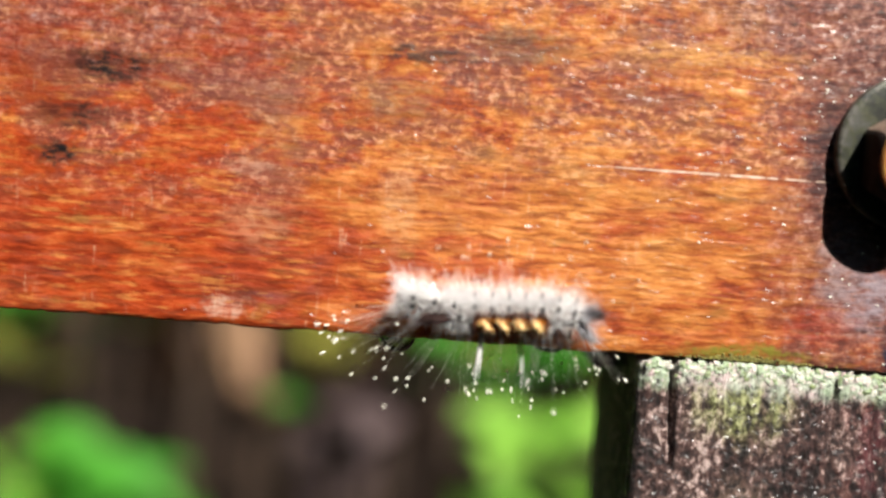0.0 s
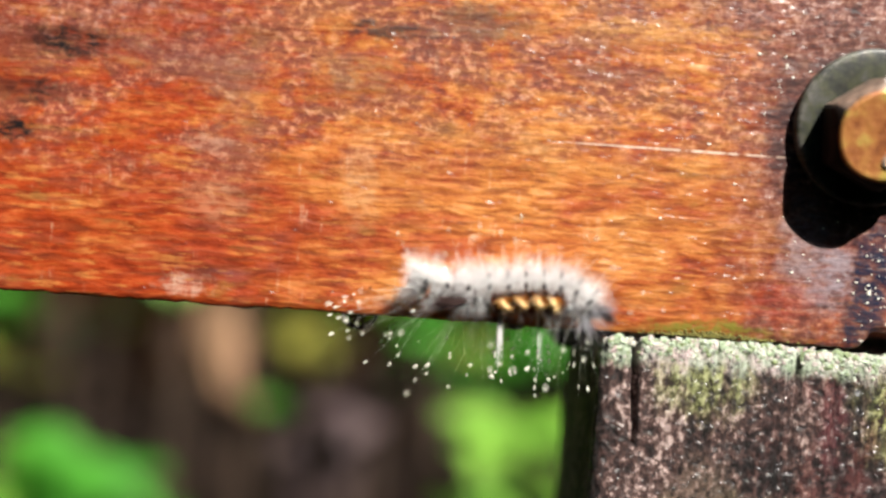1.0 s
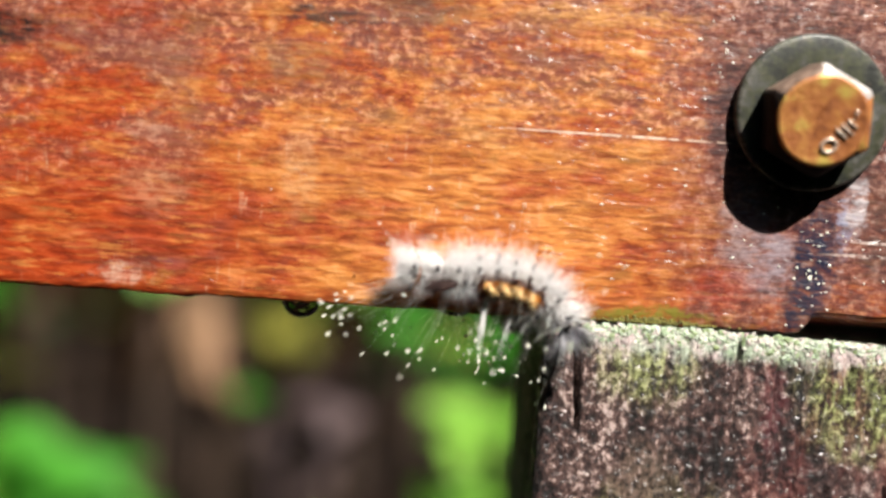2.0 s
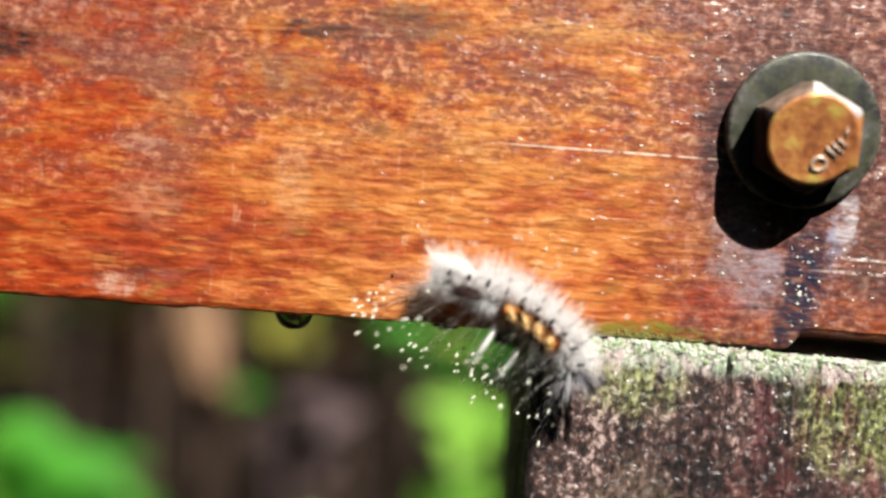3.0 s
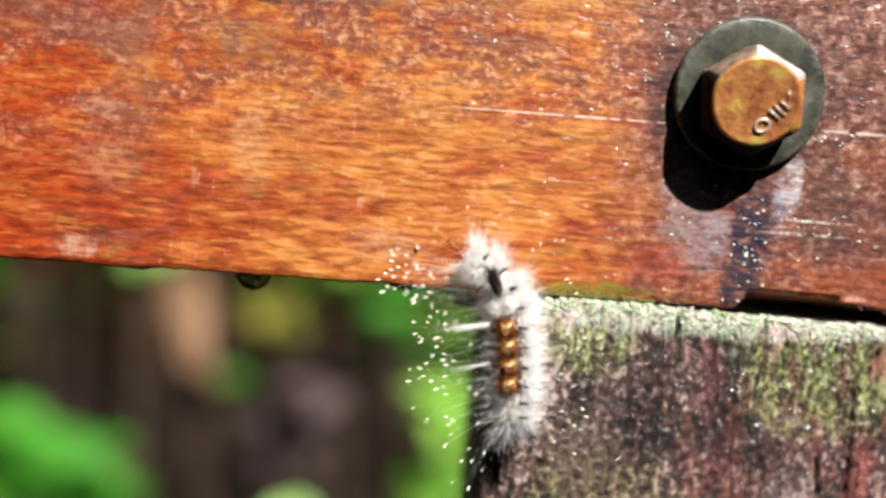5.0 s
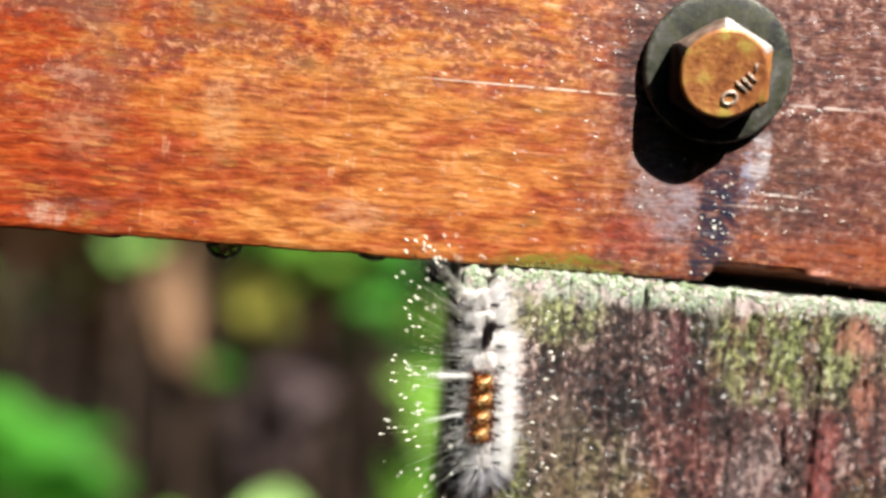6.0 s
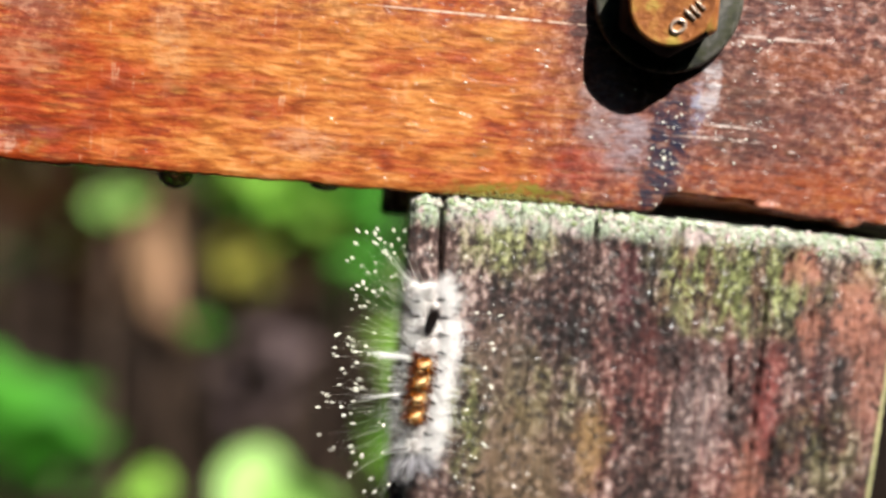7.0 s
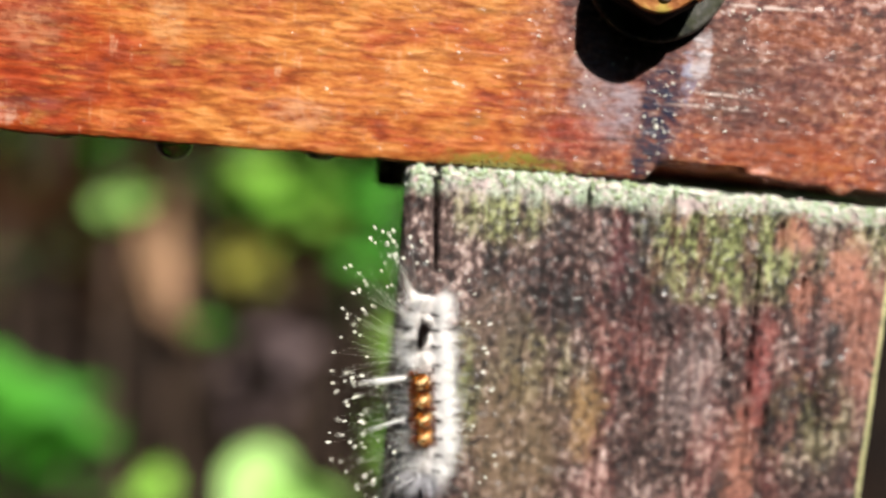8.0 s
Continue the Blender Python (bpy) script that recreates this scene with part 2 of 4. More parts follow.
def post_wood():
    k = Nodes("weathered_post_wood")
    p = k.coords()
    fib = k.noise(k.coords((620, 700, 70)), 1.0, 5, 0.65, 0.3)
    grit = k.noise(k.coords((600, 700, 520)), 1.0, 6, 0.76, 0.3)
    blotch = k.noise(k.coords((75, 90, 55)), 1.0, 5, 0.65, 0.3)
    v = k.math("ADD", k.math("MULTIPLY", fib, 0.14), k.math("ADD", k.math("MULTIPLY", grit, 0.58), k.math("MULTIPLY", blotch, 0.28)))
    q = k.xyz(k.add(p, k.mixwarp(12.0)))
    # darker over the upper post, most of all right of x = 18
    wet = k.math("MULTIPLY", k.span(q[2], -40, -24), k.math("MULTIPLY", k.span(q[0], 2, 18, 0.25, 1.0), k.span(k.noise(k.coords((110, 110, 80), (2, 2, 2)), 1.0, 4, 0.65), 0.30, 0.50)))
    base = k.ramp(k.math("SUBTRACT", v, k.math("MULTIPLY", wet, 0.027)), (0.435, (0.005, 0.003, 0.003)), (0.485, (0.042, 0.021, 0.019)), (0.53, (0.110, 0.056, 0.047)), (0.575, (0.58, 0.43, 0.39)))
    # rust-red old stain
    redn = k.noise(k.coords((130, 120, 42)), 1.0, 5, 0.66, 0.3)
    redm = k.math("MULTIPLY", k.span(redn, 0.47, 0.59), k.span(q[0], 10, 32))
    redc = k.ramp(v, (0.43, (0.018, 0.004, 0.005)), (0.49, (0.13, 0.027, 0.025)), (0.56, (0.40, 0.16, 0.13)))
    base = k.mix(k.math("MULTIPLY", redm, 0.50), base, redc)
    w = k.add(p, k.mixwarp(9.0, 260))
    green = k.ramp(v, (0.43, (0.012, 0.011, 0.004)), (0.495, (0.13, 0.145, 0.040)), (0.57, (0.48, 0.52, 0.23)))
    torn = k.span(k.noise(k.coords((230, 230, 85), (9, 1, 5)), 1.0, 4, 0.65), 0.42, 0.54, 0.15, 1.0)
    for x, z, rx, rz, amount in ((3, -7, 9, 8, 0.85), (45, -10, 11, 9, 1.0), (56, -13, 11, 9, 0.9), (12, -40, 9, 9, 0.35), (-2, -46, 4, 12, 0.8), (80, -8, 10, 10, 0.4), (72, -48, 9, 10, 0.35), (46, -21, 10, 3, 0.7)):
        base = k.mix(k.math("MULTIPLY", k.math("MULTIPLY", k.patch(w, x, z, rx, rz, 0.5), amount), k.math("MULTIPLY", torn, k.span(grit, 0.38, 0.52))), base, green)
    for x, z, rx, rz, amount in ((64, -9, 3.5, 4, 0.75), (76, -17, 4.5, 8, 0.8), (67, -21, 2.5, 6, 0.7), (82, -30, 5, 12, 0.5), (58, -60, 3, 14, 0.6)):
        base = k.mix(k.math("MULTIPLY", k.math("MULTIPLY", k.patch(w, x, z, rx, rz, 0.5), amount), k.span(grit, 0.38, 0.52)), base, (0.50, 0.20, 0.135))
    for x, z, rx, rz, amount, shade in ((10, -58, 9, 18, 0.55, (0.26, 0.18, 0.10)), (24, -50, 3, 9, 0.75, (0.36, 0.22, 0.09)), (34, -32, 1.8, 10, 0.32, (0.27, 0.060, 0.050)), (28, -16, 2, 8, 0.55, (0.13, 0.018, 0.028)), (60, -38, 3, 12, 0.6, (0.28, 0.05, 0.045)), (46, -42, 6, 10, 0.45, (0.22, 0.17, 0.17)), (4, -32, 6, 8, 0.4, (0.24, 0.17, 0.12)), (40, -28, 11, 8, 0.4, (0.045, 0.022, 0.022))):
        base = k.mix(k.math("MULTIPLY", k.math("MULTIPLY", k.patch(w, x, z, rx, rz, 0.5), amount), k.span(grit, 0.38, 0.52)), base, shade)
    # slightly darker towards the left of the post, in blotches
    left_tone = k.math("MULTIPLY", k.span(q[0], 34, 4), k.span(blotch, 0.36, 0.58))
    base = k.mix(k.math("MULTIPLY", left_tone, 0.12), base, (0.022, 0.013, 0.011))
    # pale crust along the cut end
    ragged = k.math("ADD", q[2], k.math("MULTIPLY", k.noise(k.coords((420, 420, 200)), 1.0, 5, 0.7), 11.0))
    crust = k.math("MULTIPLY", k.span(ragged, -1.2, 2.6), k.span(k.math("ADD", k.math("MULTIPLY", grit, 0.6), k.math("MULTIPLY", fib, 0.4)), 0.41, 0.50))
    base = k.mix(k.math("MULTIPLY", crust, 0.92), base, k.ramp(k.noise(k.coords((130, 130, 130)), 1.0, 3), (0.38, (0.36, 0.47, 0.31)), (0.5, (0.54, 0.59, 0.48)), (0.62, (0.68, 0.54, 0.53))))
    # bright yellowish strip painted on the right edge where the sun catches it
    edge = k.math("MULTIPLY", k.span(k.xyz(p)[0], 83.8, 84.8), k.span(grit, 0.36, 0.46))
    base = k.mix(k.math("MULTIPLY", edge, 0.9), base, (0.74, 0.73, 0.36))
    h = k.math("ADD", fib, k.math("MULTIPLY", grit, 0.8))
    nrm = k.bump(h, 1.0, 0.0010)
    film = k.bump(k.noise(k.coords((500, 800, 420)), 1.0, 2.5, 0.65, 0.8), 1.0, 0.0018)
    return k.set(color=base, rough=0.6, spec=0.35, normal=nrm, coat=k.span(k.xyz(p)[1], 2.0, 5.0, 0.85, 0.05), coat_rough=0.22, coat_normal=film)


def galvanised():
    k = Nodes("weathered_galvanised_steel")
    n = k.noise(k.coords((150, 150, 150)), 1.0, 5, 0.65)
    g = k.noise(k.coords((1000, 1000, 1000)), 1.0, 4, 0.65)
    c = k.ramp(n, (0.36, (0.008, 0.009, 0.008)), (0.46, (0.022, 0.024, 0.019)), (0.54, (0.040, 0.043, 0.020)), (0.62, (0.050, 0.050, 0.042)), (0.70, (0.11, 0.105, 0.09)))
    c = k.mix(k.span(g, 0.58, 0.70, 0.0, 0.5), c, (0.11, 0.085, 0.06))
    # scuffed bare along the rim
    p = k.xyz(k.coords())
    rim = k.span(k.math("SQRT", k.math("ADD", k.math("MULTIPLY", p[0], p[0]), k.math("MULTIPLY", p[1], p[1]))), 12.6, 14.2)
    c = k.mix(k.math("MULTIPLY", rim, k.span(k.math("ADD", k.math("MULTIPLY", n, 0.5), k.math("MULTIPLY", g, 0.5)), 0.44, 0.58, 0.0, 0.5)), c, (0.17, 0.155, 0.14))
    return k.set(color=c, metal=0.25, rough=k.span(n, 0.3, 0.7, 0.42, 0.62), normal=k.bump(g, 0.6, 0.00012))


def rusty():
    k = Nodes("rusty_bolt_steel")
    n = k.noise(k.coords((230, 230, 230)), 1.0, 5, 0.65)
    g = k.noise(k.coords((1200, 1200, 1200)), 1.0, 4, 0.6)
    c = k.ramp(n, (0.34, (0.20, 0.062, 0.020)), (0.45, (0.37, 0.13, 0.040)), (0.54, (0.46, 0.20, 0.055)), (0.64, (0.50, 0.36, 0.08)))
    return k.set(color=c, metal=0.25, rough=k.span(g, 0.3, 0.7, 0.3, 0.55), normal=k.bump(k.math("ADD", n, g), 0.6, 0.0003))


def lichen_mat():
    k = Nodes("pale_lichen")
    r = k.n("NewGeometry").outputs["Random Per Island"]
    g = k.noise(k.coords((1500, 1500, 1500)), 1.0, 4, 0.65)
    c = k.ramp(r, (0.0, (0.20, 0.25, 0.10)), (0.25, (0.38, 0.49, 0.31)), (0.5, (0.54, 0.62, 0.49)), (0.75, (0.64, 0.61, 0.54)), (1.0, (0.58, 0.43, 0.43)))
    return k.set(color=k.mix(k.span(g, 0.52, 0.36, 0.0, 0.7), c, (0.10, 0.10, 0.07)), rough=0.7, normal=k.bump(g, 0.8, 0.0002))


def simple(name, color, rough=0.5, vary=0.3, scale=600, **kw):
    k = Nodes(name)
    n = k.noise(k.coords((scale, scale, scale)), 1.0, 4, 0.6)
    dark = tuple(c * (1 - vary) for c in color)
    light = tuple(min(1, c * (1 + vary)) for c in color)
    return k.set(color=k.ramp(n, (0.3, dark), (0.7, light)), rough=rough, **kw)


def water():
    k = Nodes("water")
    # dark tint in place of the dark surroundings a clear drop would show
    return k.set(color=(0.14, 0.115, 0.085), rough=0.02, trans=1.0, ior=1.33)


def hair(name, root, tip, sheer=0.35):
    """Fine bristles: each strand its own shade, letting some light through."""
    k = Nodes(name)
    r = k.n("NewGeometry").outputs["Random Per Island"]
    c = k.mix(r, root, tip)
    k.set(color=c, rough=0.45, spec=0.5)
    tr = k.n("BsdfTranslucent")
    k.put(tr.inputs["Color"], c)
    m = k.n("MixShader")
    k.put(m.inputs[0], sheer)
    k.t.links.new(k.b.outputs[0], m.inputs[1])
    k.t.links.new(tr.outputs[0], m.inputs[2])
    k.t.links.new(m.outputs[0], k.out.inputs["Surface"])
    return k.mat


def leaf_mat(name, a, b, sheer=0.35, spec=0.25):
    k = Nodes(name)
    r = k.n("ObjectInfo").outputs["Random"]
    isl = k.n("NewGeometry").outputs["Random Per Island"]
    n = k.noise(k.coords((40, 40, 40)), 1.0, 4, 0.6)
    f = k.math("FRACT", k.math("ADD", k.math("ADD", r, isl), k.math("MULTIPLY", n, 0.3)))
    c = k.mix(f, a, b)
    k.set(color=c, rough=0.5, spec=spec, normal=k.bump(n, 0.3, 0.001))
    tr = k.n("BsdfTranslucent")
    k.put(tr.inputs["Color"], c)
    m = k.n("MixShader")
    k.put(m.inputs[0], sheer)
    k.t.links.new(k.b.outputs[0], m.inputs[1])
    k.t.links.new(tr.outputs[0], m.inputs[2])
    k.t.links.new(m.outputs[0], k.out.inputs["Surface"])
    return k.mat


def soil_mat():
    k = Nodes("soil_and_litter")
    n = k.noise(k.coords((9, 9, 9)), 1.0, 5, 0.6)
    g = k.noise(k.coords((80, 80, 80)), 1.0, 5, 0.65)
    # near-black tones: the shade on the ground is put into the soil colour
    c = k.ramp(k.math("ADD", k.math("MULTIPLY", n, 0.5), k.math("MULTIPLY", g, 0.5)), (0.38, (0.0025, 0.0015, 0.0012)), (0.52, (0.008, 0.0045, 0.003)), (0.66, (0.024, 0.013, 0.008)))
    return k.set(color=c, rough=0.9, spec=0.1, normal=k.bump(g, 0.8, 0.01))


RAIL, POST, ZINC, RUST, WATER, SOIL, LICHEN = rail_wood(), post_wood(), galvanised(), rusty(), water(), soil_mat(), lichen_mat()
# three tones of bolt steel, painted for sunlit, shaded and dim flats
LIT_FLAT = simple("sunlit_flat_steel", (0.46, 0.43, 0.41), 0.45, 0.45, 350, metal=0.2)
SHADED_FLATS = simple("shaded_flat_steel", (0.009, 0.006, 0.005), 0.65, 0.5, 400, spec=0.12)
DIM_FLAT = simple("dim_flat_steel", (0.17, 0.115, 0.085), 0.5, 0.6, 500, metal=0.2)
MARK = simple("worn_bright_steel", (0.62, 0.50, 0.40), 0.3, metal=0.5)
SKIN = simple("grey_caterpillar_skin", (0.42, 0.39, 0.37), 0.6, 0.6, 900)
CREAM = simple("cream_stripe", (0.64, 0.59, 0.57), 0.7, 0.10, 900)
HEADM = simple("dark_head_shell", (0.03, 0.022, 0.022), 0.3, 0.4, 900)
WHITE = hair("white_hair", (0.96, 0.95, 0.95), (0.99, 0.99, 0.99), 0.55)
CLEAR = hair("pale_long_hair", (0.72, 0.72, 0.66), (0.92, 0.92, 0.86), 0.7)
ASHEN = hair("ashen_hair", (0.50, 0.49, 0.53), (0.80, 0.79, 0.82), 0.45)
UMBER = hair("dark_umber_hair", (0.020, 0.010, 0.009), (0.060, 0.032, 0.028), 0.08)
BLACK = hair("black_hair", (0.008, 0.006, 0.006), (0.035, 0.026, 0.026), 0.05)
ORANGE = hair("orange_tuft_hair", (0.70, 0.22, 0.02), (0.94, 0.44, 0.07), 0.3)
YELLOW = hair("yellow_tuft_hair", (0.93, 0.52, 0.14), (0.98, 0.84, 0.50), 0.2)
BROWN = hair("dark_brown_tuft_hair", (0.06, 0.016, 0.008), (0.20, 0.055, 0.015), 0.1)
MOSS = simple("yellow_moss", (0.13, 0.12, 0.025), 0.9, 0.6, 900)
# creamy white, hardly clear: the drops' glint is put into the colour
DEW = simple("dew", (0.95, 0.94, 0.82), 0.05, 0.03, 500, trans=0.2, ior=1.33)
GREEN = leaf_mat("green_leaf", (0.030, 0.165, 0.010), (0.075, 0.29, 0.028))
LIME = leaf_mat("lime_leaf", (0.14, 0.34, 0.03), (0.25, 0.46, 0.07))
DEEP = leaf_mat("dark_leaf", (0.012, 0.028, 0.006), (0.03, 0.06, 0.012), 0.2)
PALE_LIME = leaf_mat("pale_lime_leaf", (0.25, 0.47, 0.10), (0.38, 0.60, 0.20))
OLIVE = leaf_mat("olive_leaf", (0.17, 0.17, 0.03), (0.29, 0.26, 0.05))
TAN = leaf_mat("tan_dead_leaf", (0.34, 0.20, 0.12), (0.46, 0.28, 0.17), 0.2)
# russet and litter are cut to near black, standing in for shade
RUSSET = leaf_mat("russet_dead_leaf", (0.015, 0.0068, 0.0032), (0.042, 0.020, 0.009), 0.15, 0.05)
MAUVE = leaf_mat("grey_dead_leaf", (0.050, 0.036, 0.038), (0.115, 0.080, 0.079), 0.1, 0.05)
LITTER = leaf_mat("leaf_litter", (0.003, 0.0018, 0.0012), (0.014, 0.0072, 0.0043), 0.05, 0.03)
BARK = simple("brown_stem", (0.07, 0.043, 0.028), 0.8, 0.5, 60)


# ---- building helpers ----
def mesh_of(name, verts, faces, mats, index=None, smooth=False):
    me = bpy.data.meshes.new(name)
    me.from_pydata([tuple(v) for v in verts], [], faces)
    for m in mats if isinstance(mats, (list, tuple)) else [mats]:
        me.materials.append(m)
    if index is not None:
        me.polygons.foreach_set("material_index", np.asarray(index, dtype=np.int32))
    if smooth:
        me.polygons.foreach_set("use_smooth", np.ones(len(me.polygons), dtype=bool))
    me.update()
    return me


def part(name, me, parent=None, label="", m=None):
    """A mesh as one object, under its thing when there is one."""
    ob = new(name, me)
    if parent is not None:
        ob.parent = parent
    if m is not None:
        ob.matrix_basis = m
    return tagged(ob, label)


def thing(name, label, category, m=None, group=""):
    ob = new(name)
    ob.empty_display_size = 0.01
    if m is not None:
        ob.matrix_basis = m
    return tagged(ob, label, category, group)


def lathe(profile, sides, axis="z"):
    """A surface of revolution from (radius, height) pairs, closed at both ends."""
    v, f = [], []
    for r, h in profile:
        for i in range(sides):
            a = 2 * math.pi * i / sides
            x, y = r * math.cos(a), r * math.sin(a)
            v.append((x, y, h) if axis == "z" else (h, x, y))
    n = len(profile)
    for j in range(n - 1):
        for i in range(sides):
            a, b = j * sides + i, j * sides + (i + 1) % sides
            f.append((a, b, b + sides, a + sides))
    f.append(tuple(range(sides - 1, -1, -1)))
    f.append(tuple((n - 1) * sides + i for i in range(sides)))
    return v, f


def strand(v, f, a, d, length, r, bend=None, steps=3, sides=3):
    """Adds one tapered hair that starts at a, runs along d and sags by bend."""
    d = Vector(d).normalized()
    u = d.orthogonal().normalized()
    w = d.cross(u)
    bend = Vector(bend) if bend is not None else Vector((0, 0, 0))
    base = len(v)
    for s in range(steps):
        q = s / steps
        c = Vector(a) + d * (length * q) + bend * (length * q * q)
        rr = r * (1 - 0.6 * q)
        for i in range(sides):
            t = 2 * math.pi * i / sides
            v.append(c + (u * math.cos(t) + w * math.sin(t)) * rr)
    tip = Vector(a) + d * length + bend * length
    v.append(tip)
    for s in range(steps - 1):
        for i in range(sides):
            p, q = base + s * sides + i, base + s * sides + (i + 1) % sides
            f.append((p, q, q + sides, p + sides))
    last = base + (steps - 1) * sides
    for i in range(sides):
        f.append((last + i, last + (i + 1) % sides, len(v) - 1))
    return tip


def ball(v, f, c, rx, ry=None, rz=None, rings=4, sides=6):
    ry, rz = ry or rx, rz or rx
    base = len(v)
    v.append(Vector(c) + Vector((0, 0, rz)))
    for j in range(1, rings):
        th = math.pi * j / rings
        for i in range(sides):
            ph = 2 * math.pi * i / sides
            v.append(Vector(c) + Vector((rx * math.sin(th) * math.cos(ph), ry * math.sin(th) * math.sin(ph), rz * math.cos(th))))
    v.append(Vector(c) - Vector((0, 0, rz)))
    end = len(v) - 1
    for i in range(sides):
        f.append((base, base + 1 + i, base + 1 + (i + 1) % sides))
        lo = base + 1 + (rings - 2) * sides
        f.append((end, lo + (i + 1) % sides, lo + i))
    for j in range(rings - 2):
        for i in range(sides):
            a, b = base + 1 + j * sides + i, base + 1 + j * sides + (i + 1) % sides
            f.append((a, a + sides, b + sides, b))


def fbm(x, y, z, oct_=3):
    return noise.fractal(Vector((x, y, z)), 1.0, 2.0, oct_)


# ---- ground ----
def ground():
    """Soil that rises gently behind the rail and runs out to the horizon."""
    xs = [-900, -60, -12, -5] + [-2.5 + 0.1 * i for i in range(51)] + [5, 12, 60, 900]
    ys = [-900, -60, -12, -4, -1.5] + [-0.6 + 0.1 * i for i in range(46)] + [6, 12, 60, 900]
    v, f = [], []
    for y in ys:
        for x in xs:
            near = max(0.0, 1 - max(abs(x) / 5, abs(y - 1.5) / 5))
            rise = 0.55 * min(1, max(0, (y - 0.45) / 2.2))
            v.append((x, y, GROUND + rise + near * 0.05 * fbm(x * 3, y * 3, 1)))
    w = len(xs)
    for j in range(len(ys) - 1):
        for i in range(w - 1):
            a = j * w + i
            f.append((a, a + 1, a + w + 1, a + w))
    tagged(part("ground", mesh_of("ground", v, f, SOIL, smooth=True)), "garden soil with leaf litter, its colour darkened to stand for shade", "ground", kind="structure")


def soil_height(y):
    return GROUND + 0.55 * min(1, max(0, (y - 0.45) / 2.2))


ground()


# ---- rail ----
def chip(x):
    """How far the broken lower edge lies above the underside, x in mm."""
    c = float(np.interp(x, (31.8, 33.2, 54, 61, 69, 71, 73.2, 75, 120), (0, 3.6, 3.3, 1.7, 1.4, 0, 0, 1.5, 1.2)))
    return c * (0.85 + 0.3 * noise.noise(Vector((x * 0.2, 3.3, 0))))


def rail():
    xs = [-1100, -700, -420, -280, -200] + [-170 + 1.25 * i for i in range(224)] + [130, 200, 320]
    zs = [1.6] + [3.0 + i * 1.5 for i in range(60)] + [98 + i * 8 for i in range(6)]
    v, f = [], []
    for x in xs:
        near = 1.0 if -171 < x < 112 else 0.0
        low = near * 0.5 * fbm(x * 0.06, 0, 7, 4) + near * 0.32 * noise.noise(Vector((x * 0.6, 5, 0)))
        c = chip(x) * near
        ring = []
        # underside, from the back to the front
        ring += [(42, 1.5), (40.5, 0), (24, 0), (11, 0.1 + c * 0.2), (5, c * 0.75 + low * 0.3), (1.0, c + low - 0.05), (0.3, c + low + 0.1), (0.06, c + low + 0.45)]
        for z in zs:
            d = near * (0.16 * fbm(x * 0.02, 1, z * 0.35, 4))
            ring.append((d, max(z, c + low + 0.9)))
        ring += [(0.5, 144.2), (2, 145), (40, 145), (42, 143)]
        v += [(x * MM, y * MM, z * MM) for y, z in ring]
    n = len(ring)
    for i in range(len(xs) - 1):
        for j in range(n):
            a, b = i * n + j, i * n + (j + 1) % n
            f.append((a, a + n, b + n, b))
    f.append(tuple(range(n)))
    f.append(tuple((len(xs) - 1) * n + j for j in range(n - 1, -1, -1)))
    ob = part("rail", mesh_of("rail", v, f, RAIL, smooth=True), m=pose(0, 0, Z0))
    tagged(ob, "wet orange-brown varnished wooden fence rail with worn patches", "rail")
    # a fringe of moss on the lower edge over the post
    rng = random.Random(12)
    mv, mf = [], []
    for _ in range(260):
        x = rng.gauss(3, 6.0)
        z = 0.25 + abs(rng.gauss(0, 0.55)) * max(0.15, 1 - abs(x - 3) / 17)
        s = rng.uniform(0.12, 0.30)
        ball(mv, mf, Vector((x, -0.03, z)) * MM, s * 1.3 * MM, s * 0.6 * MM, s * MM, 4, 5)
    tagged(part("moss", mesh_of("moss", mv, mf, MOSS, smooth=True), ob, "yellow-green moss on the lower edge"), kind="stuff")
    # torn fibres along the broken edge
    fv, ff = [], []
    for _ in range(46):
        x = rng.uniform(32.5, 70)
        strand(fv, ff, Vector((x, rng.uniform(0.3, 3.0), chip(x) + 0.3)) * MM, (rng.gauss(0.9, 0.3), rng.gauss(0, 0.2), -rng.uniform(0.2, 0.9)), rng.uniform(0.8, 2.4) * MM, 0.11 * MM)
    tagged(part("splinter", mesh_of("splinter", fv, ff, RAIL), ob, "torn wood fibres along the broken edge"), kind="stuff")


rail()


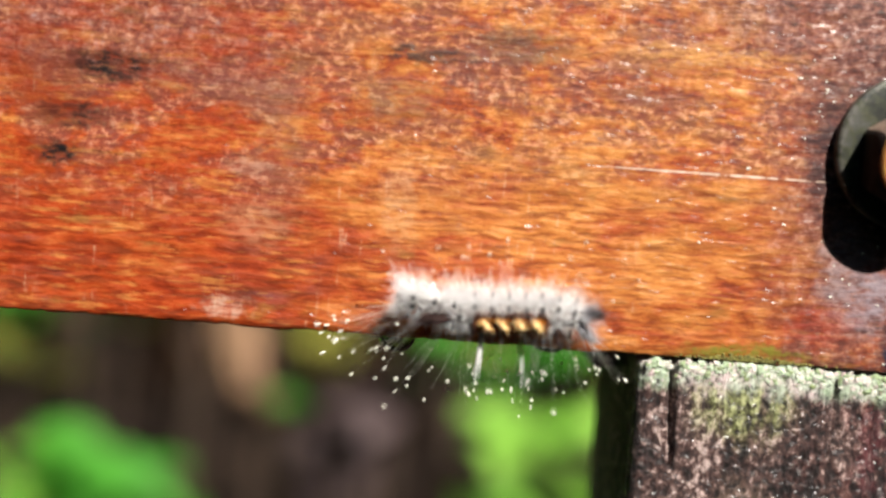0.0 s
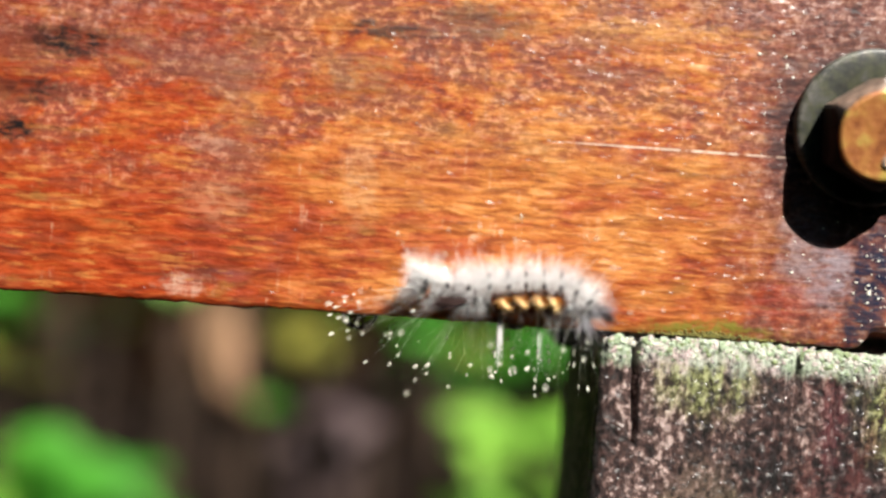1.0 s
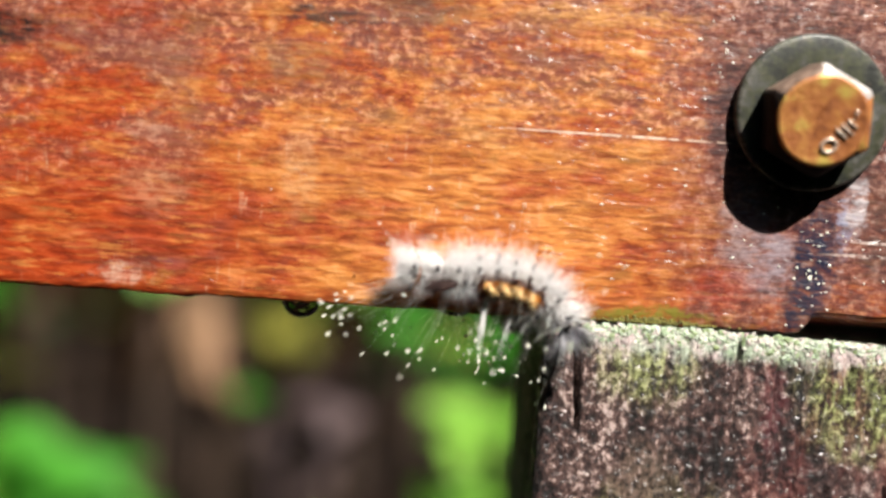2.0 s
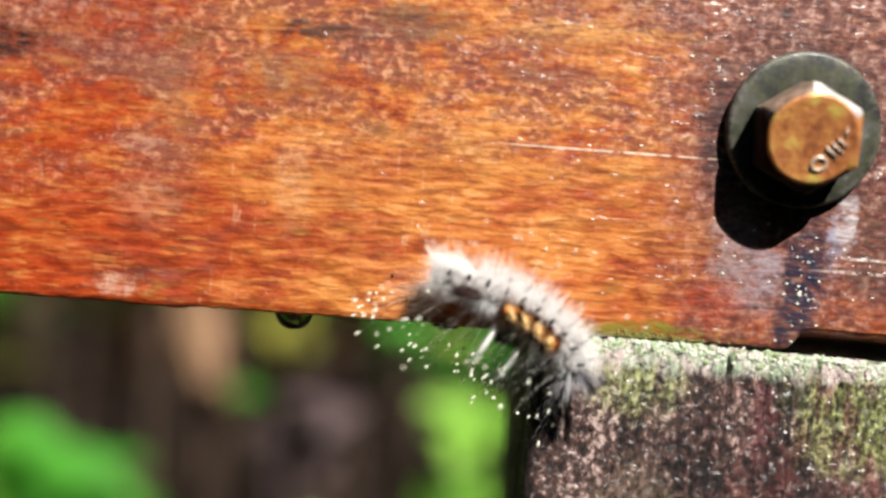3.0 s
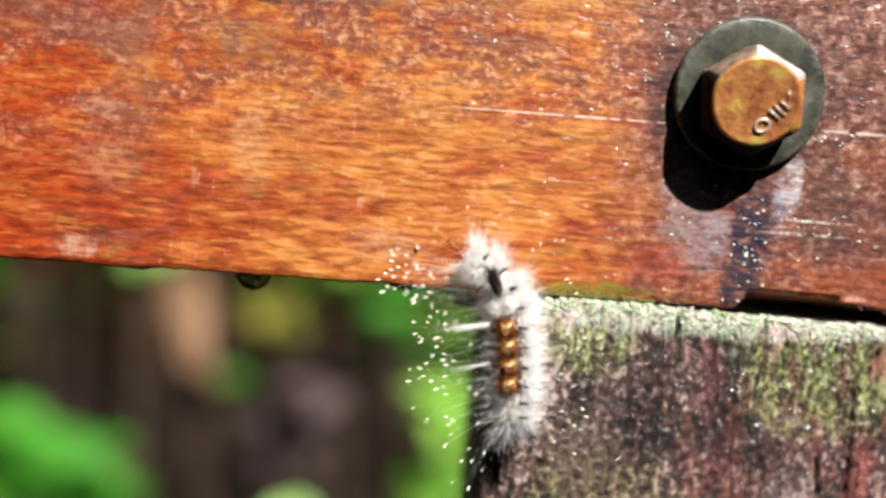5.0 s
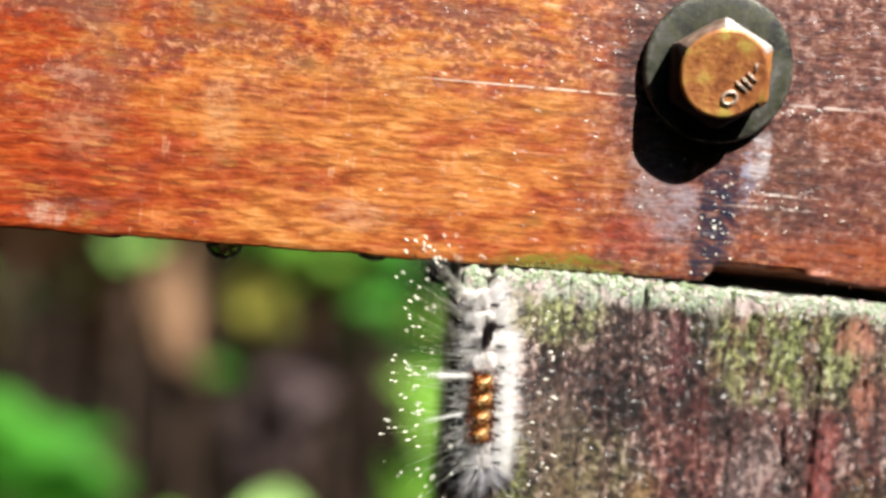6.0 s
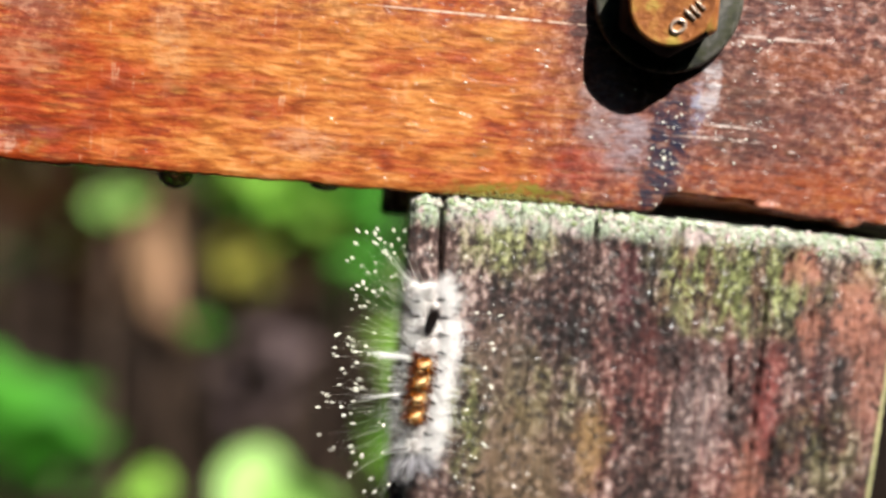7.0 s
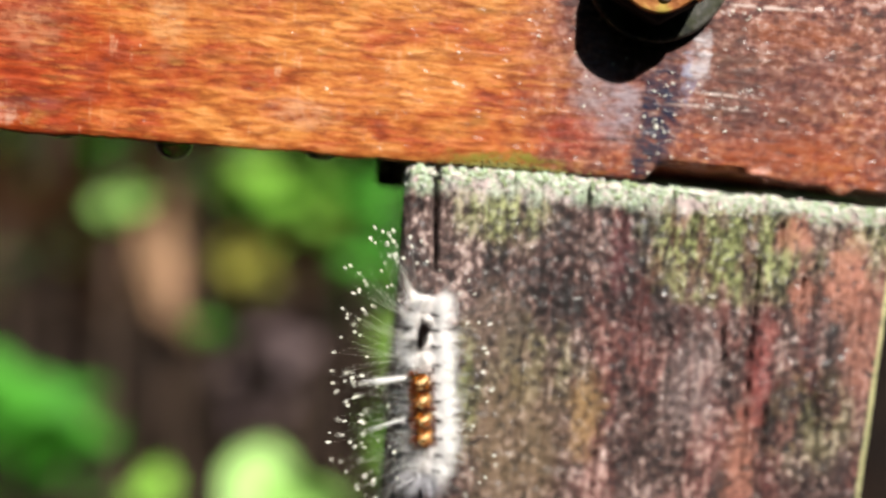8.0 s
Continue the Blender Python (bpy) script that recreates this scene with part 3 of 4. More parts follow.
# ---- post ----
CRACKS = (  # x, top, x, bottom, width, depth in mm
    (-10.9, 0, -9.8, -21, 0.95, 3.6), (20.6, -1.5, 20.3, -22, 0.45, 2.0), (37.6, -1, 38.4, -12, 0.4, 1.8), (57, -13, 58.6, -62, 0.5, 1.8),
    (51.2, -29, 52.7, -44, 0.5, 1.8), (73.5, -42, 74.2, -70, 0.4, 1.5), (33, -18, 34.5, -52, 0.35, 1.2), (9, -30, 10, -70, 0.3, 0.9), (64, -30, 63, -66, 0.35, 1.3),
    (80, -10, 79, -40, 0.35, 1.2), (46, -52, 45, -90, 0.4, 1.4), (27, -58, 26.5, -95, 0.35, 1.2), (5, -0.5, 5.4, -6, 0.4, 1.4), (69, -14, 69.5, -26, 0.5, 1.5),
    (28.2, -6, 28.0, -26, 0.4, 1.6), (42.5, -5, 42.2, -14, 0.35, 1.4), (46.5, -9, 46.0, -22, 0.35, 1.5), (52.5, -4, 52.8, -13, 0.4, 1.6), (55.8, -12, 55.2, -23, 0.4, 1.6), (61, -5, 61.3, -16, 0.4, 1.5),
    (66.5, -17, 67.2, -30, 0.5, 1.8), (72, -4, 72.5, -14, 0.4, 1.5), (40, -30, 40.6, -48, 0.35, 1.3), (43.5, -46, 42.8, -72, 0.4, 1.5), (36.5, -44, 36, -66, 0.35, 1.2), (62.5, -46, 62, -74, 0.4, 1.4), (15.5, -36, 15, -60, 0.3, 1.0))


def post_top(x):
    """Height of the cut end along the front, in mm."""
    t = np.interp(x, (-18, 0, 8, 28, 50, 88), (-1.0, -0.35, -0.3, -1.0, -1.5, -2.4))
    t = float(t) + 0.55 * noise.noise(Vector((x * 0.5, 0, 2))) + 0.45 * noise.noise(Vector((x * 1.3, 4, 2)))
    return min(t, -0.12)


def post():
    x0, x1, deep = -17.3, 86.0, 42.0
    cols = list(np.linspace(x0, x1, 240))
    zs = [0, -0.5, -1.2, -2] + [-3 - 1.1 * i for i in range(105)] + [-124, -140, -180, -260, -400, -(Z0 - GROUND) * 1000 - 60]
    v, f = [], []

    def relief(x, z):
        d = 0.30 * fbm(x * 0.35, 0, z * 0.04, 3) + 0.22 * fbm(x * 0.7, 3, z * 0.6, 3)
        for a, top, b, bot, wide, depth in CRACKS:
            if z <= top and z >= bot:
                q = (top - z) / (top - bot)
                c = a + (b - a) * q + 0.35 * noise.noise(Vector((z * 0.25, a, 0)))
                g = max(0, 1 - abs(x - c) / (wide * (1 - 0.55 * q)))
                d += depth * min(1, 1.6 * g)
        edge = min(x - x0, x1 - x)
        if edge < 1.8:
            d += 1.7 * (1 - edge / 1.8) ** 1.6
        return d

    n = len(cols)
    for z in zs:
        near = z > -125
        for x in cols:
            top = post_top(x)
            zz = z + top * max(0.0, 1 + z / 30)
            y = relief(x, z) if near else 0.0
            if z == 0:
                y += 1.1
            elif z == -0.5:
                y += 0.35
            v.append((x * MM, y * MM, zz * MM))
    rows = len(zs)
    for j in range(rows - 1):
        for i in range(n - 1):
            a = j * n + i
            f.append((a, a + n, a + n + 1, a + 1))
    back = len(v)
    for z in zs:
        for x in (x0, x1):
            top = -1.2 if z == 0 else z
            v.append((x * MM, deep * MM, top * MM))
    for j in range(rows - 1):
        a, b = back + 2 * j, back + 2 * j + 1
        f.append((a, b, b + 2, a + 2))
        f.append((j * n, a, a + 2, (j + 1) * n))
        f.append((j * n + n - 1, (j + 1) * n + n - 1, b + 2, b))
    f.append(tuple(list(range(n)) + [back + 1, back]))
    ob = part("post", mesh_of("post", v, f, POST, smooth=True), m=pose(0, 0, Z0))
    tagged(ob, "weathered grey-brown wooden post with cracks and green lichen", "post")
    # crusty lichen in small lumps along the cut end
    rng = random.Random(33)
    lv, lf = [], []
    for _ in range(1500):
        x = rng.uniform(x0 + 1.5, x1 - 1.5)
        drop = abs(rng.gauss(0, 1.0 + 2.2 * max(0.0, noise.noise(Vector((x * 0.11, 8, 1))) + 0.30)))
        z = post_top(x) - 0.15 - drop
        s = rng.uniform(0.18, 0.75) * max(0.35, 1 - drop / 7)
        first = len(lv)
        ball(lv, lf, Vector((x, relief(x, z) + 0.02, z)) * MM, s * rng.uniform(0.7, 1.7) * MM, s * 0.36 * MM, s * rng.uniform(0.7, 1.5) * MM, 4, 6)
        for n in range(first, len(lv)):
            lv[n] = lv[n] + Vector((rng.gauss(0, 0.2), rng.gauss(0, 0.10), rng.gauss(0, 0.2))) * s * MM
    tagged(part("lichen", mesh_of("lichen", lv, lf, LICHEN), ob, "pale mint and pinkish crust of lichen"), kind="stuff")
    # dark block of wood behind the rail at the head of the post
    bv, bf = box_mesh((-23.5, -17.6, 18, 40, -6.5, -0.05))
    tagged(part("packing_block", mesh_of("packing_block", bv, bf, POST), m=pose(0, 0, Z0)), "small dark wooden block under the rail beside the post", "wood block")


def box_mesh(b, bevel=0.6):
    """A block with softened edges; bounds in mm."""
    bm = bmesh.new()
    bmesh.ops.create_cube(bm, size=1)
    x0, x1, y0, y1, z0, z1 = b
    for p in bm.verts:
        p.co = Vector(((x0 + x1) / 2 + p.co.x * (x1 - x0), (y0 + y1) / 2 + p.co.y * (y1 - y0), (z0 + z1) / 2 + p.co.z * (z1 - z0)))
    bmesh.ops.bevel(bm, geom=bm.edges[:], offset=bevel, segments=2, affect="EDGES")
    bm.verts.index_update()
    v = [p.co * MM for p in bm.verts]
    f = [tuple(p.index for p in q.verts) for q in bm.faces]
    bm.free()
    return v, f


post()


# ---- bolt ----
def bolt():
    """Hexagon bolt with a large washer; local z points out of the wood."""
    base = thing("bolt", "rusty hexagon bolt with a grey washer in the wooden rail", "bolt", pose(0.0293, 0.0, Z0 + 0.0417, 90, 0, 0))
    prof = [(5.6, -0.3), (14.0, -0.3), (14.5, 0.2), (14.6, 1.5), (14.3, 2.0), (13.7, 2.2), (6.0, 2.2), (5.6, 2.0)]
    v, f = lathe([(r * MM, h * MM) for r, h in prof], 72)
    f = f[:-2]
    part("washer", mesh_of("washer", v, f, ZINC, smooth=True), base, "weathered grey steel washer")
    # head: hexagon below, rounded chamfer to a round face
    v, f, sides = [], [], 72
    for k, (h, blend, scale) in enumerate([(-1.9, 0.0, 1.0), (4.3, 0.0, 1.0), (5.1, 0.25, 0.998), (5.7, 0.58, 0.99), (6.1, 0.88, 0.985), (6.38, 1.0, 0.975), (6.5, 1.0, 0.94), (6.4, 1.0, 0.5)]):
        for i in range(sides):
            a = 2 * math.pi * i / sides
            s = (a - radians(93)) % (math.pi / 3) - math.pi / 6
            hexa = 8.95 / math.cos(s)
            hexa = min(hexa, 10.15)
            r = (hexa * (1 - blend) + 8.1 * blend) * scale
            v.append((r * math.cos(a) * MM, r * math.sin(a) * MM, h * MM))
    n = 8
    for j in range(n - 1):
        for i in range(sides):
            a, b = j * sides + i, j * sides + (i + 1) % sides
            f.append((a, b, b + sides, a + sides))
    f.append(tuple(range(sides - 1, -1, -1)))
    f.append(tuple((n - 1) * sides + i for i in range(sides)))
    # light painted on the flats: one sunlit, one dim, the rest in shade; the face rusty
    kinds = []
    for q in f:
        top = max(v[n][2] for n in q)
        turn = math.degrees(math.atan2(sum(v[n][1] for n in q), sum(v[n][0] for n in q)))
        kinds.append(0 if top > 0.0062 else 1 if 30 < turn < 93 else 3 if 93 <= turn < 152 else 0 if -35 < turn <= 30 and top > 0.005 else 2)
    head = part("head", mesh_of("head", v, f, [RUST, LIT_FLAT, SHADED_FLATS, DIM_FLAT], kinds, True), base, "rusty brown hexagon head", pose(-0.0009, -0.0014, 0.0030, 6, -4, 0))
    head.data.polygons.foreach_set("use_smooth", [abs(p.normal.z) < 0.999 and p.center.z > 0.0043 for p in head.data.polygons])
    # worn raised marks on the face
    for x, y, w, h, turn in ((2.2, -2.6, 0.45, 2.8, 52), (3.1, -1.8, 0.45, 2.8, 52), (3.9, -0.8, 0.45, 2.4, 52), (4.3, 1.0, 0.45, 1.8, -10)):
        bv, bf = box_mesh((-w / 2, w / 2, -h / 2, h / 2, -0.2, 0.35), 0.15)
        part("raised_mark", mesh_of("raised_mark", bv, bf, MARK, smooth=True), head, "worn raised mark", pose((x + 1.1) * MM, (y + 0.5) * MM, 6.45 * MM, 0, 0, turn))
    v, f = [], []
    R, r = 1.35, 0.33
    for i in range(20):
        a = 2 * math.pi * i / 20
        for j in range(6):
            b = 2 * math.pi * j / 6
            v.append(((R + r * math.cos(b)) * math.cos(a) * MM, (R * 0.8 + r * math.cos(b)) * math.sin(a) * MM, r * math.sin(b) * MM))
            f.append((i * 6 + j, (i + 1) % 20 * 6 + j, (i + 1) % 20 * 6 + (j + 1) % 6, i * 6 + (j + 1) % 6))
    part("raised_mark", mesh_of("raised_mark", v, f, MARK, smooth=True), head, "worn raised mark", pose(1.4 * MM, -4.3 * MM, 6.5 * MM, 0, 0, 30))


bolt()


# ---- water drops under the rail ----
def water_drop(x, y, wide, deep, label):
    prof = [(1.0, 0.35), (1.0, 0.0), (0.96, -0.25), (0.86, -0.5), (0.68, -0.74), (0.42, -0.92), (0.15, -0.99)]
    v, f = lathe([(r * wide / 2 * MM, h * deep * MM) for r, h in prof], 28)
    v = [(a, b * 0.62, c) for a, b, c in v]
    ob = part("water_drop", mesh_of("water_drop", v, f, WATER, smooth=True), m=pose(x * MM, y * MM, Z0 + 0.0002))
    tagged(ob, label, "water drop", "drops under the rail")


water_drop(-64, 3.0, 7.6, 3.6, "large water drop, tinted dark, hanging under the wooden rail")
water_drop(-34.5, 3.0, 6.4, 1.5, "flat water drop, tinted dark, under the wooden rail")
water_drop(-86, 3.0, 5.0, 1.0, "flat water drop, tinted dark, under the wooden rail")


def glint_beads():
    """White beads in place of wet glints on the front of the rail, round the bolt and down its stain."""
    rng = random.Random(5)
    v, f = [], []
    for cx, cz, wx, wz, count in ((32, 12, 2.6, 6.5, 34), (47.5, 36, 2.6, 1.6, 12), (45, 16, 7, 3.5, 16), (14, 47, 3.5, 4, 12), (20, 18, 3.5, 5, 10), (-6, 24, 20, 9, 6)):
        for _ in range(count):
            s = rng.uniform(0.09, 0.22)
            x = rng.gauss(cx, wx)
            ball(v, f, Vector((x, -0.02, max(chip(x) + 1.6, rng.gauss(cz, wz)))) * MM, s * rng.uniform(1.0, 2.2) * MM, s * 0.6 * MM, s * MM, 6, 8)
    tagged(part("glint_bead", mesh_of("glint_bead", v, f, DEW, smooth=True), m=pose(0, 0, Z0)), "tiny white beads standing in for wet glints on the wooden rail", "water beads", kind="stuff")


glint_beads()


# ---- caterpillar ----
SEG = 11
RNG = random.Random(7)


def around(theta, r=1.0):
    """A direction round the body: 0 is the back, -90 the flank with the long hairs."""
    return Vector((0, r * math.sin(radians(theta)), r * math.cos(radians(theta))))


def fuzz(spots, r_body, spread, size, radius, lean=0.0, along=1.0):
    """Bristles that fan out of the skin at the given angles: (angle, count)."""
    v, f = [], []
    for theta, count in spots:
        for _ in range(count):
            root = around(theta + RNG.gauss(0, 9), r_body * 0.93) + Vector((RNG.uniform(-1.75, 1.75) * along, 0, 0))
            d = around(theta + RNG.gauss(0, spread)) + Vector((lean + RNG.gauss(0, 0.42), 0, 0))
            if theta > 60 or theta < -60:
                d.z = max(d.z, -0.75)
            strand(v, f, root * MM, d, RNG.uniform(*size) * MM, radius * MM, Vector((RNG.gauss(0, 0.12), RNG.gauss(0, 0.12), RNG.gauss(-0.05, 0.1))))
    return v, f


def joined(*pieces):
    """Several lists of points and faces as one."""
    v, f = [], []
    for pv, pf in pieces:
        f += [tuple(n + len(v) for n in q) for q in pf]
        v += pv
    return v, f


def brush(roots, count, lean, size, radius):
    """A tuft of upright bristles; roots gives a point on the back."""
    v, f = [], []
    for _ in range(count):
        a = roots()
        strand(v, f, a * MM, (lean[0] + a.x * 0.30 + RNG.gauss(0, 0.14), lean[1] + a.y * 0.42 + RNG.gauss(0, 0.14), 1), RNG.uniform(*size) * MM, radius * MM, steps=2)
    return v, f


def bead(v, f, c, d, long, wide, sides=6):
    """A drop of dew drawn out along its hair."""
    d = d.normalized()
    u = d.orthogonal().normalized()
    w = d.cross(u)
    base = len(v)
    rings = ((-1.0, 0.15), (-0.5, 0.55), (0.1, 1.0), (0.6, 0.9), (0.95, 0.35))
    for h, r in rings:
        for i in range(sides):
            a = 2 * math.pi * i / sides
            v.append(c + d * (h * long) + (u * math.cos(a) + w * math.sin(a)) * (r * wide))
    for j in range(len(rings) - 1):
        for i in range(sides):
            p, q = base + j * sides + i, base + j * sides + (i + 1) % sides
            f.append((p, q, q + sides, p + sides))
    f.append(tuple(base + i for i in range(sides - 1, -1, -1)))
    f.append(tuple(base + (len(rings) - 1) * sides + i for i in range(sides)))


def dewy_hair(ob, i, r):
    """Long sparse hairs that carry dew: most on one flank, a fan behind the tail, a few on the sunny flank."""
    hv, hf, dv, df = [], [], [], []
    along = (-1.4, -0.8, -0.4, -0.1, 0, 0, 0, 0.1, 0.15, 0.4, 0.9)[i]
    hairs = [(RNG.uniform(-100, -50), along, RNG.uniform(9.5, 17.5), 0.75) for _ in range(10)]
    hairs += [(RNG.uniform(-52, -10), along, RNG.uniform(8.0, 14.0), 0.5) for _ in range(3)]
    hairs += [(RNG.uniform(55, 100), along * 0.6, RNG.uniform(7.0, 12.5), 0.7) for _ in range(3)]
    if i < 3:
        hairs += [(RNG.uniform(-110, 15), RNG.uniform(-2.0, -0.4), RNG.uniform(10.0, 19.0), 0.9) for _ in range((15, 8, 3)[i])]
    for theta, ahead, size, wet in hairs:
        d = around(theta) + Vector((ahead + RNG.gauss(0, 0.25), 0, 0))
        bend = Vector((RNG.gauss(0, 0.1), 0, RNG.gauss(-0.02, 0.1)))
        root = around(theta, r * 0.9) * MM
        tip = strand(hv, hf, root, d, size * MM, 0.020 * MM, bend, 4)
        if RNG.random() < wet:
            bead(dv, df, tip, tip - root, RNG.uniform(0.26, 0.62) * MM, RNG.uniform(0.15, 0.29) * MM)
    tagged(part("long_hair", mesh_of("long_hair", hv, hf, CLEAR), ob, "long sparse pale hairs"), kind="stuff")
    tagged(part("dew", mesh_of("dew", dv, df, DEW, smooth=True), ob, "tiny dew drops on the hair tips"), kind="stuff")


def head_of(root):
    """The dark head with its two hair pencils and pale fringe."""
    v, f = [], []
    ball(v, f, (0.0004, 0, 0), 1.7 * MM, 1.75 * MM, 1.8 * MM, 10, 16)
    ob = part("head", mesh_of("head", v, f, HEADM, smooth=True), root, "shiny dark head")
    for side in (-1, 1):
        hv, hf = [], []
        for _ in range(110):
            d = Vector((1.0 + RNG.gauss(0, 0.10), side * 0.6 + RNG.gauss(0, 0.13), 0.4 + RNG.gauss(0, 0.12)))
            strand(hv, hf, Vector((RNG.gauss(0, 0.35), side * 1.3, 0.9)) * MM, d, RNG.uniform(2.8, 5.4) * MM, 0.12 * MM)
        part("hair_pencil", mesh_of("hair_pencil", hv, hf, BLACK), ob, "black hair pencil")
    hv, hf = fuzz(((-75, 26), (-35, 14), (40, 14), (75, 20)), 1.6, 22, (2.0, 5.0), 0.07, 1.2, 0.4)
    tagged(part("dark_hair", mesh_of("dark_hair", hv, hf, BLACK), ob, "sparse black hair round the head"), kind="stuff")
    hv, hf = joined(fuzz(((-80, 70), (80, 60), (-20, 25), (20, 25)), 1.6, 26, (2.5, 5.5), 0.045, 0.9, 0.4),
                    fuzz(((-60, 80), (-100, 30), (-15, 40), (40, 40)), 1.6, 16, (3.8, 6.8), 0.05, 1.0, 0.4))
    tagged(part("hair", mesh_of("hair", hv, hf, ASHEN), ob, "grey-white fringe hair"), kind="stuff")
    return ob


def segment_of(root, i, r):
    """One ring of the body with its legs, hair, spines and tufts."""
    prof = [(0.76, -2.2), (0.90, -1.75), (0.96, -1.2), (1.0, -0.4), (1.0, 0.4), (0.96, 1.2), (0.90, 1.75), (0.76, 2.2)]
    v, f = lathe([(a * r * MM, h * 0.93 * MM) for a, h in prof], 24, "x")
    idx = []
    for q in f:
        c = sum((Vector(v[n]) for n in q), Vector()) / len(q)
        ang = math.degrees(math.atan2(c.y, c.z))
        idx.append(1 if 10 < ang < 150 or -100 < ang < -20 else 0)
    ob = part("segment", mesh_of("segment", v, f, [SKIN, CREAM], idx, True), root)
    for side in (-1, 1):
        lv, lf = [], []
        strand(lv, lf, Vector((0, side * 1.3, -r * 0.8)) * MM, (0, side * 0.25, -1), 2.2 * MM, 0.75 * MM, sides=8)
        part("proleg", mesh_of("proleg", lv, lf, SKIN, smooth=True), ob)
    tufted = 4 <= i <= 7
    lean = (-0.7 if i < 2 else 0.0) + (0.5 if i == 9 else 0)
    # dense on the sunny flank, thin and short on the other
    pieces = [fuzz([(-78, 26), (-58, 38), (-104, 6), (60, 60), (78, 80), (100, 60)], r, 26, (1.4, 4.2), 0.036, lean),
              fuzz([(62, 30), (78, 44), (98, 44), (-80, 14)], r, 26, (3.2, 6.2), 0.038, lean)]
    if i == 0:
        pieces.append(fuzz([(-60, 46), (-25, 36), (0, 30), (25, 40), (60, 54), (95, 36)], r * 0.75, 24, (2.0, 4.6), 0.036, -0.9, 0.8))
    if i < 4:
        pieces.append(fuzz([(-30, 40), (-62, 40)], r, 20, (1.2, 3.4), 0.04, lean - 0.2))
    if tufted:
        pieces.append(fuzz([(-44, 20), (48, 40), (62, 36)], r, 20, (0.8, 2.4), 0.036, lean - 0.2))
    else:
        pieces.append(fuzz([(-40, 50), (30, 50), (54, 54), (4, 22), (-18, 30)], r, 24, (0.8, 2.6), 0.036, lean - 0.25))
    hv, hf = joined(*pieces)
    tagged(part("hair", mesh_of("hair", hv, hf, WHITE), ob, "dense white hair"), kind="stuff")
    # short black spines: beside the tufts and in a row along the sunny flank
    bv, bf = [], []
    for theta, out, count, size in ((-42, -66, 9, (1.6, 2.7)), (40, 62, 11, (1.7, 2.8)), (84, 80, 5 if i > 2 else 0, (2.2, 3.2))):
        for _ in range(count):
            strand(bv, bf, (around(theta, r * 0.9) + Vector((RNG.gauss(0.9, 0.16), 0, 0))) * MM, around(out + RNG.gauss(0, 7)), RNG.uniform(*size) * MM, 0.12 * MM)
    tagged(part("black_spine", mesh_of("black_spine", bv, bf, BLACK), ob, "short black spines"), kind="stuff")
    if tufted:
        tv, tf = brush(lambda: Vector((RNG.uniform(-1.05, 1.05), RNG.uniform(-0.9, 0.9), r * 0.95)), 150, (0.1, 0.0), (1.3, 2.0), 0.085)
        part("tuft", mesh_of("tuft", tv, tf, ORANGE), ob, "orange brush tuft")

        # yellow bristles, set towards the sunny side to paint in lit tips too
        def crest():
            y = RNG.uniform(-0.55, 0.85)
            return Vector((RNG.uniform(-0.65, 0.55) - 0.7 * y, y, r * 0.95))

        tv, tf = [], []
        ball(tv, tf, (0, 0, 0), 0.42 * MM, 1.15 * MM, 1.2 * MM, 8, 12)
        tv = [pose(0, 0.15 * MM, (r + 0.95) * MM, -8, 6, 40) @ Vector(p) for p in tv]
        tv, tf = joined((tv, tf), brush(crest, 120, (0.12, 0.1), (1.6, 2.9), 0.08))
        part("tuft_core", mesh_of("tuft_core", tv, tf, YELLOW), ob, "pale yellow middle of the tuft")

        # brown edge bristles, denser away from the sun to add painted shade
        def rim():
            if RNG.random() < 0.55:
                return Vector((RNG.uniform(-1.7, 1.7), RNG.choice((-1, -1, 1)) * RNG.uniform(1.0, 1.9), r * 0.86))
            return Vector((RNG.choice((-1, 1)) * RNG.uniform(1.1, 1.75), RNG.gauss(-0.1, 0.8), r * 0.95))

        tv, tf = brush(rim, 250, (0.05, 0.0), (1.2, 2.2), 0.085)
        part("tuft_edge", mesh_of("tuft_edge", tv, tf, BROWN), ob, "dark brown edge of the tuft")
    if i == 4:
        tv, tf = [], []
        for _ in range(46):
            a = around(-46, r * 0.9) + Vector((RNG.gauss(-0.4, 0.2), 0, 0))
            strand(tv, tf, a * MM, around(-50 + RNG.gauss(0, 2.0)) + Vector((RNG.gauss(-0.08, 0.03), 0, 0)), RNG.uniform(6.5, 13.0) * MM, 0.075 * MM, Vector((0, RNG.gauss(0, 0.04), -0.05)))
        part("side_tuft", mesh_of("side_tuft", tv, tf, WHITE), ob, "long white side tuft")
    if i == 6:
        tv, tf = [], []
        for _ in range(6):
            a = around(-60, r * 0.9) + Vector((RNG.gauss(0.2, 0.15), 0, 0))
            strand(tv, tf, a * MM, around(-50 + RNG.gauss(0, 1.2)) + Vector((RNG.gauss(0.05, 0.02), 0, 0)), RNG.uniform(10.0, 14.5) * MM, 0.06 * MM)
        part("side_tuft", mesh_of("side_tuft", tv, tf, WHITE), ob, "thin white side tuft")
    if i == 2:
        tv, tf = [], []
        for _ in range(150):
            a = Vector((RNG.gauss(0.3, 0.5), RNG.gauss(-0.1, 0.40), r * 0.95))
            strand(tv, tf, a * MM, (-1.0 + RNG.gauss(0, 0.05), 0.26 + RNG.gauss(0, 0.09), 0.62 + RNG.gauss(0, 0.09)), RNG.uniform(4.4, 7.6) * MM, 0.13 * MM)
        part("tail_pencil", mesh_of("tail_pencil", tv, tf, UMBER), ob, "dark brown tail hair pencil")
    return ob


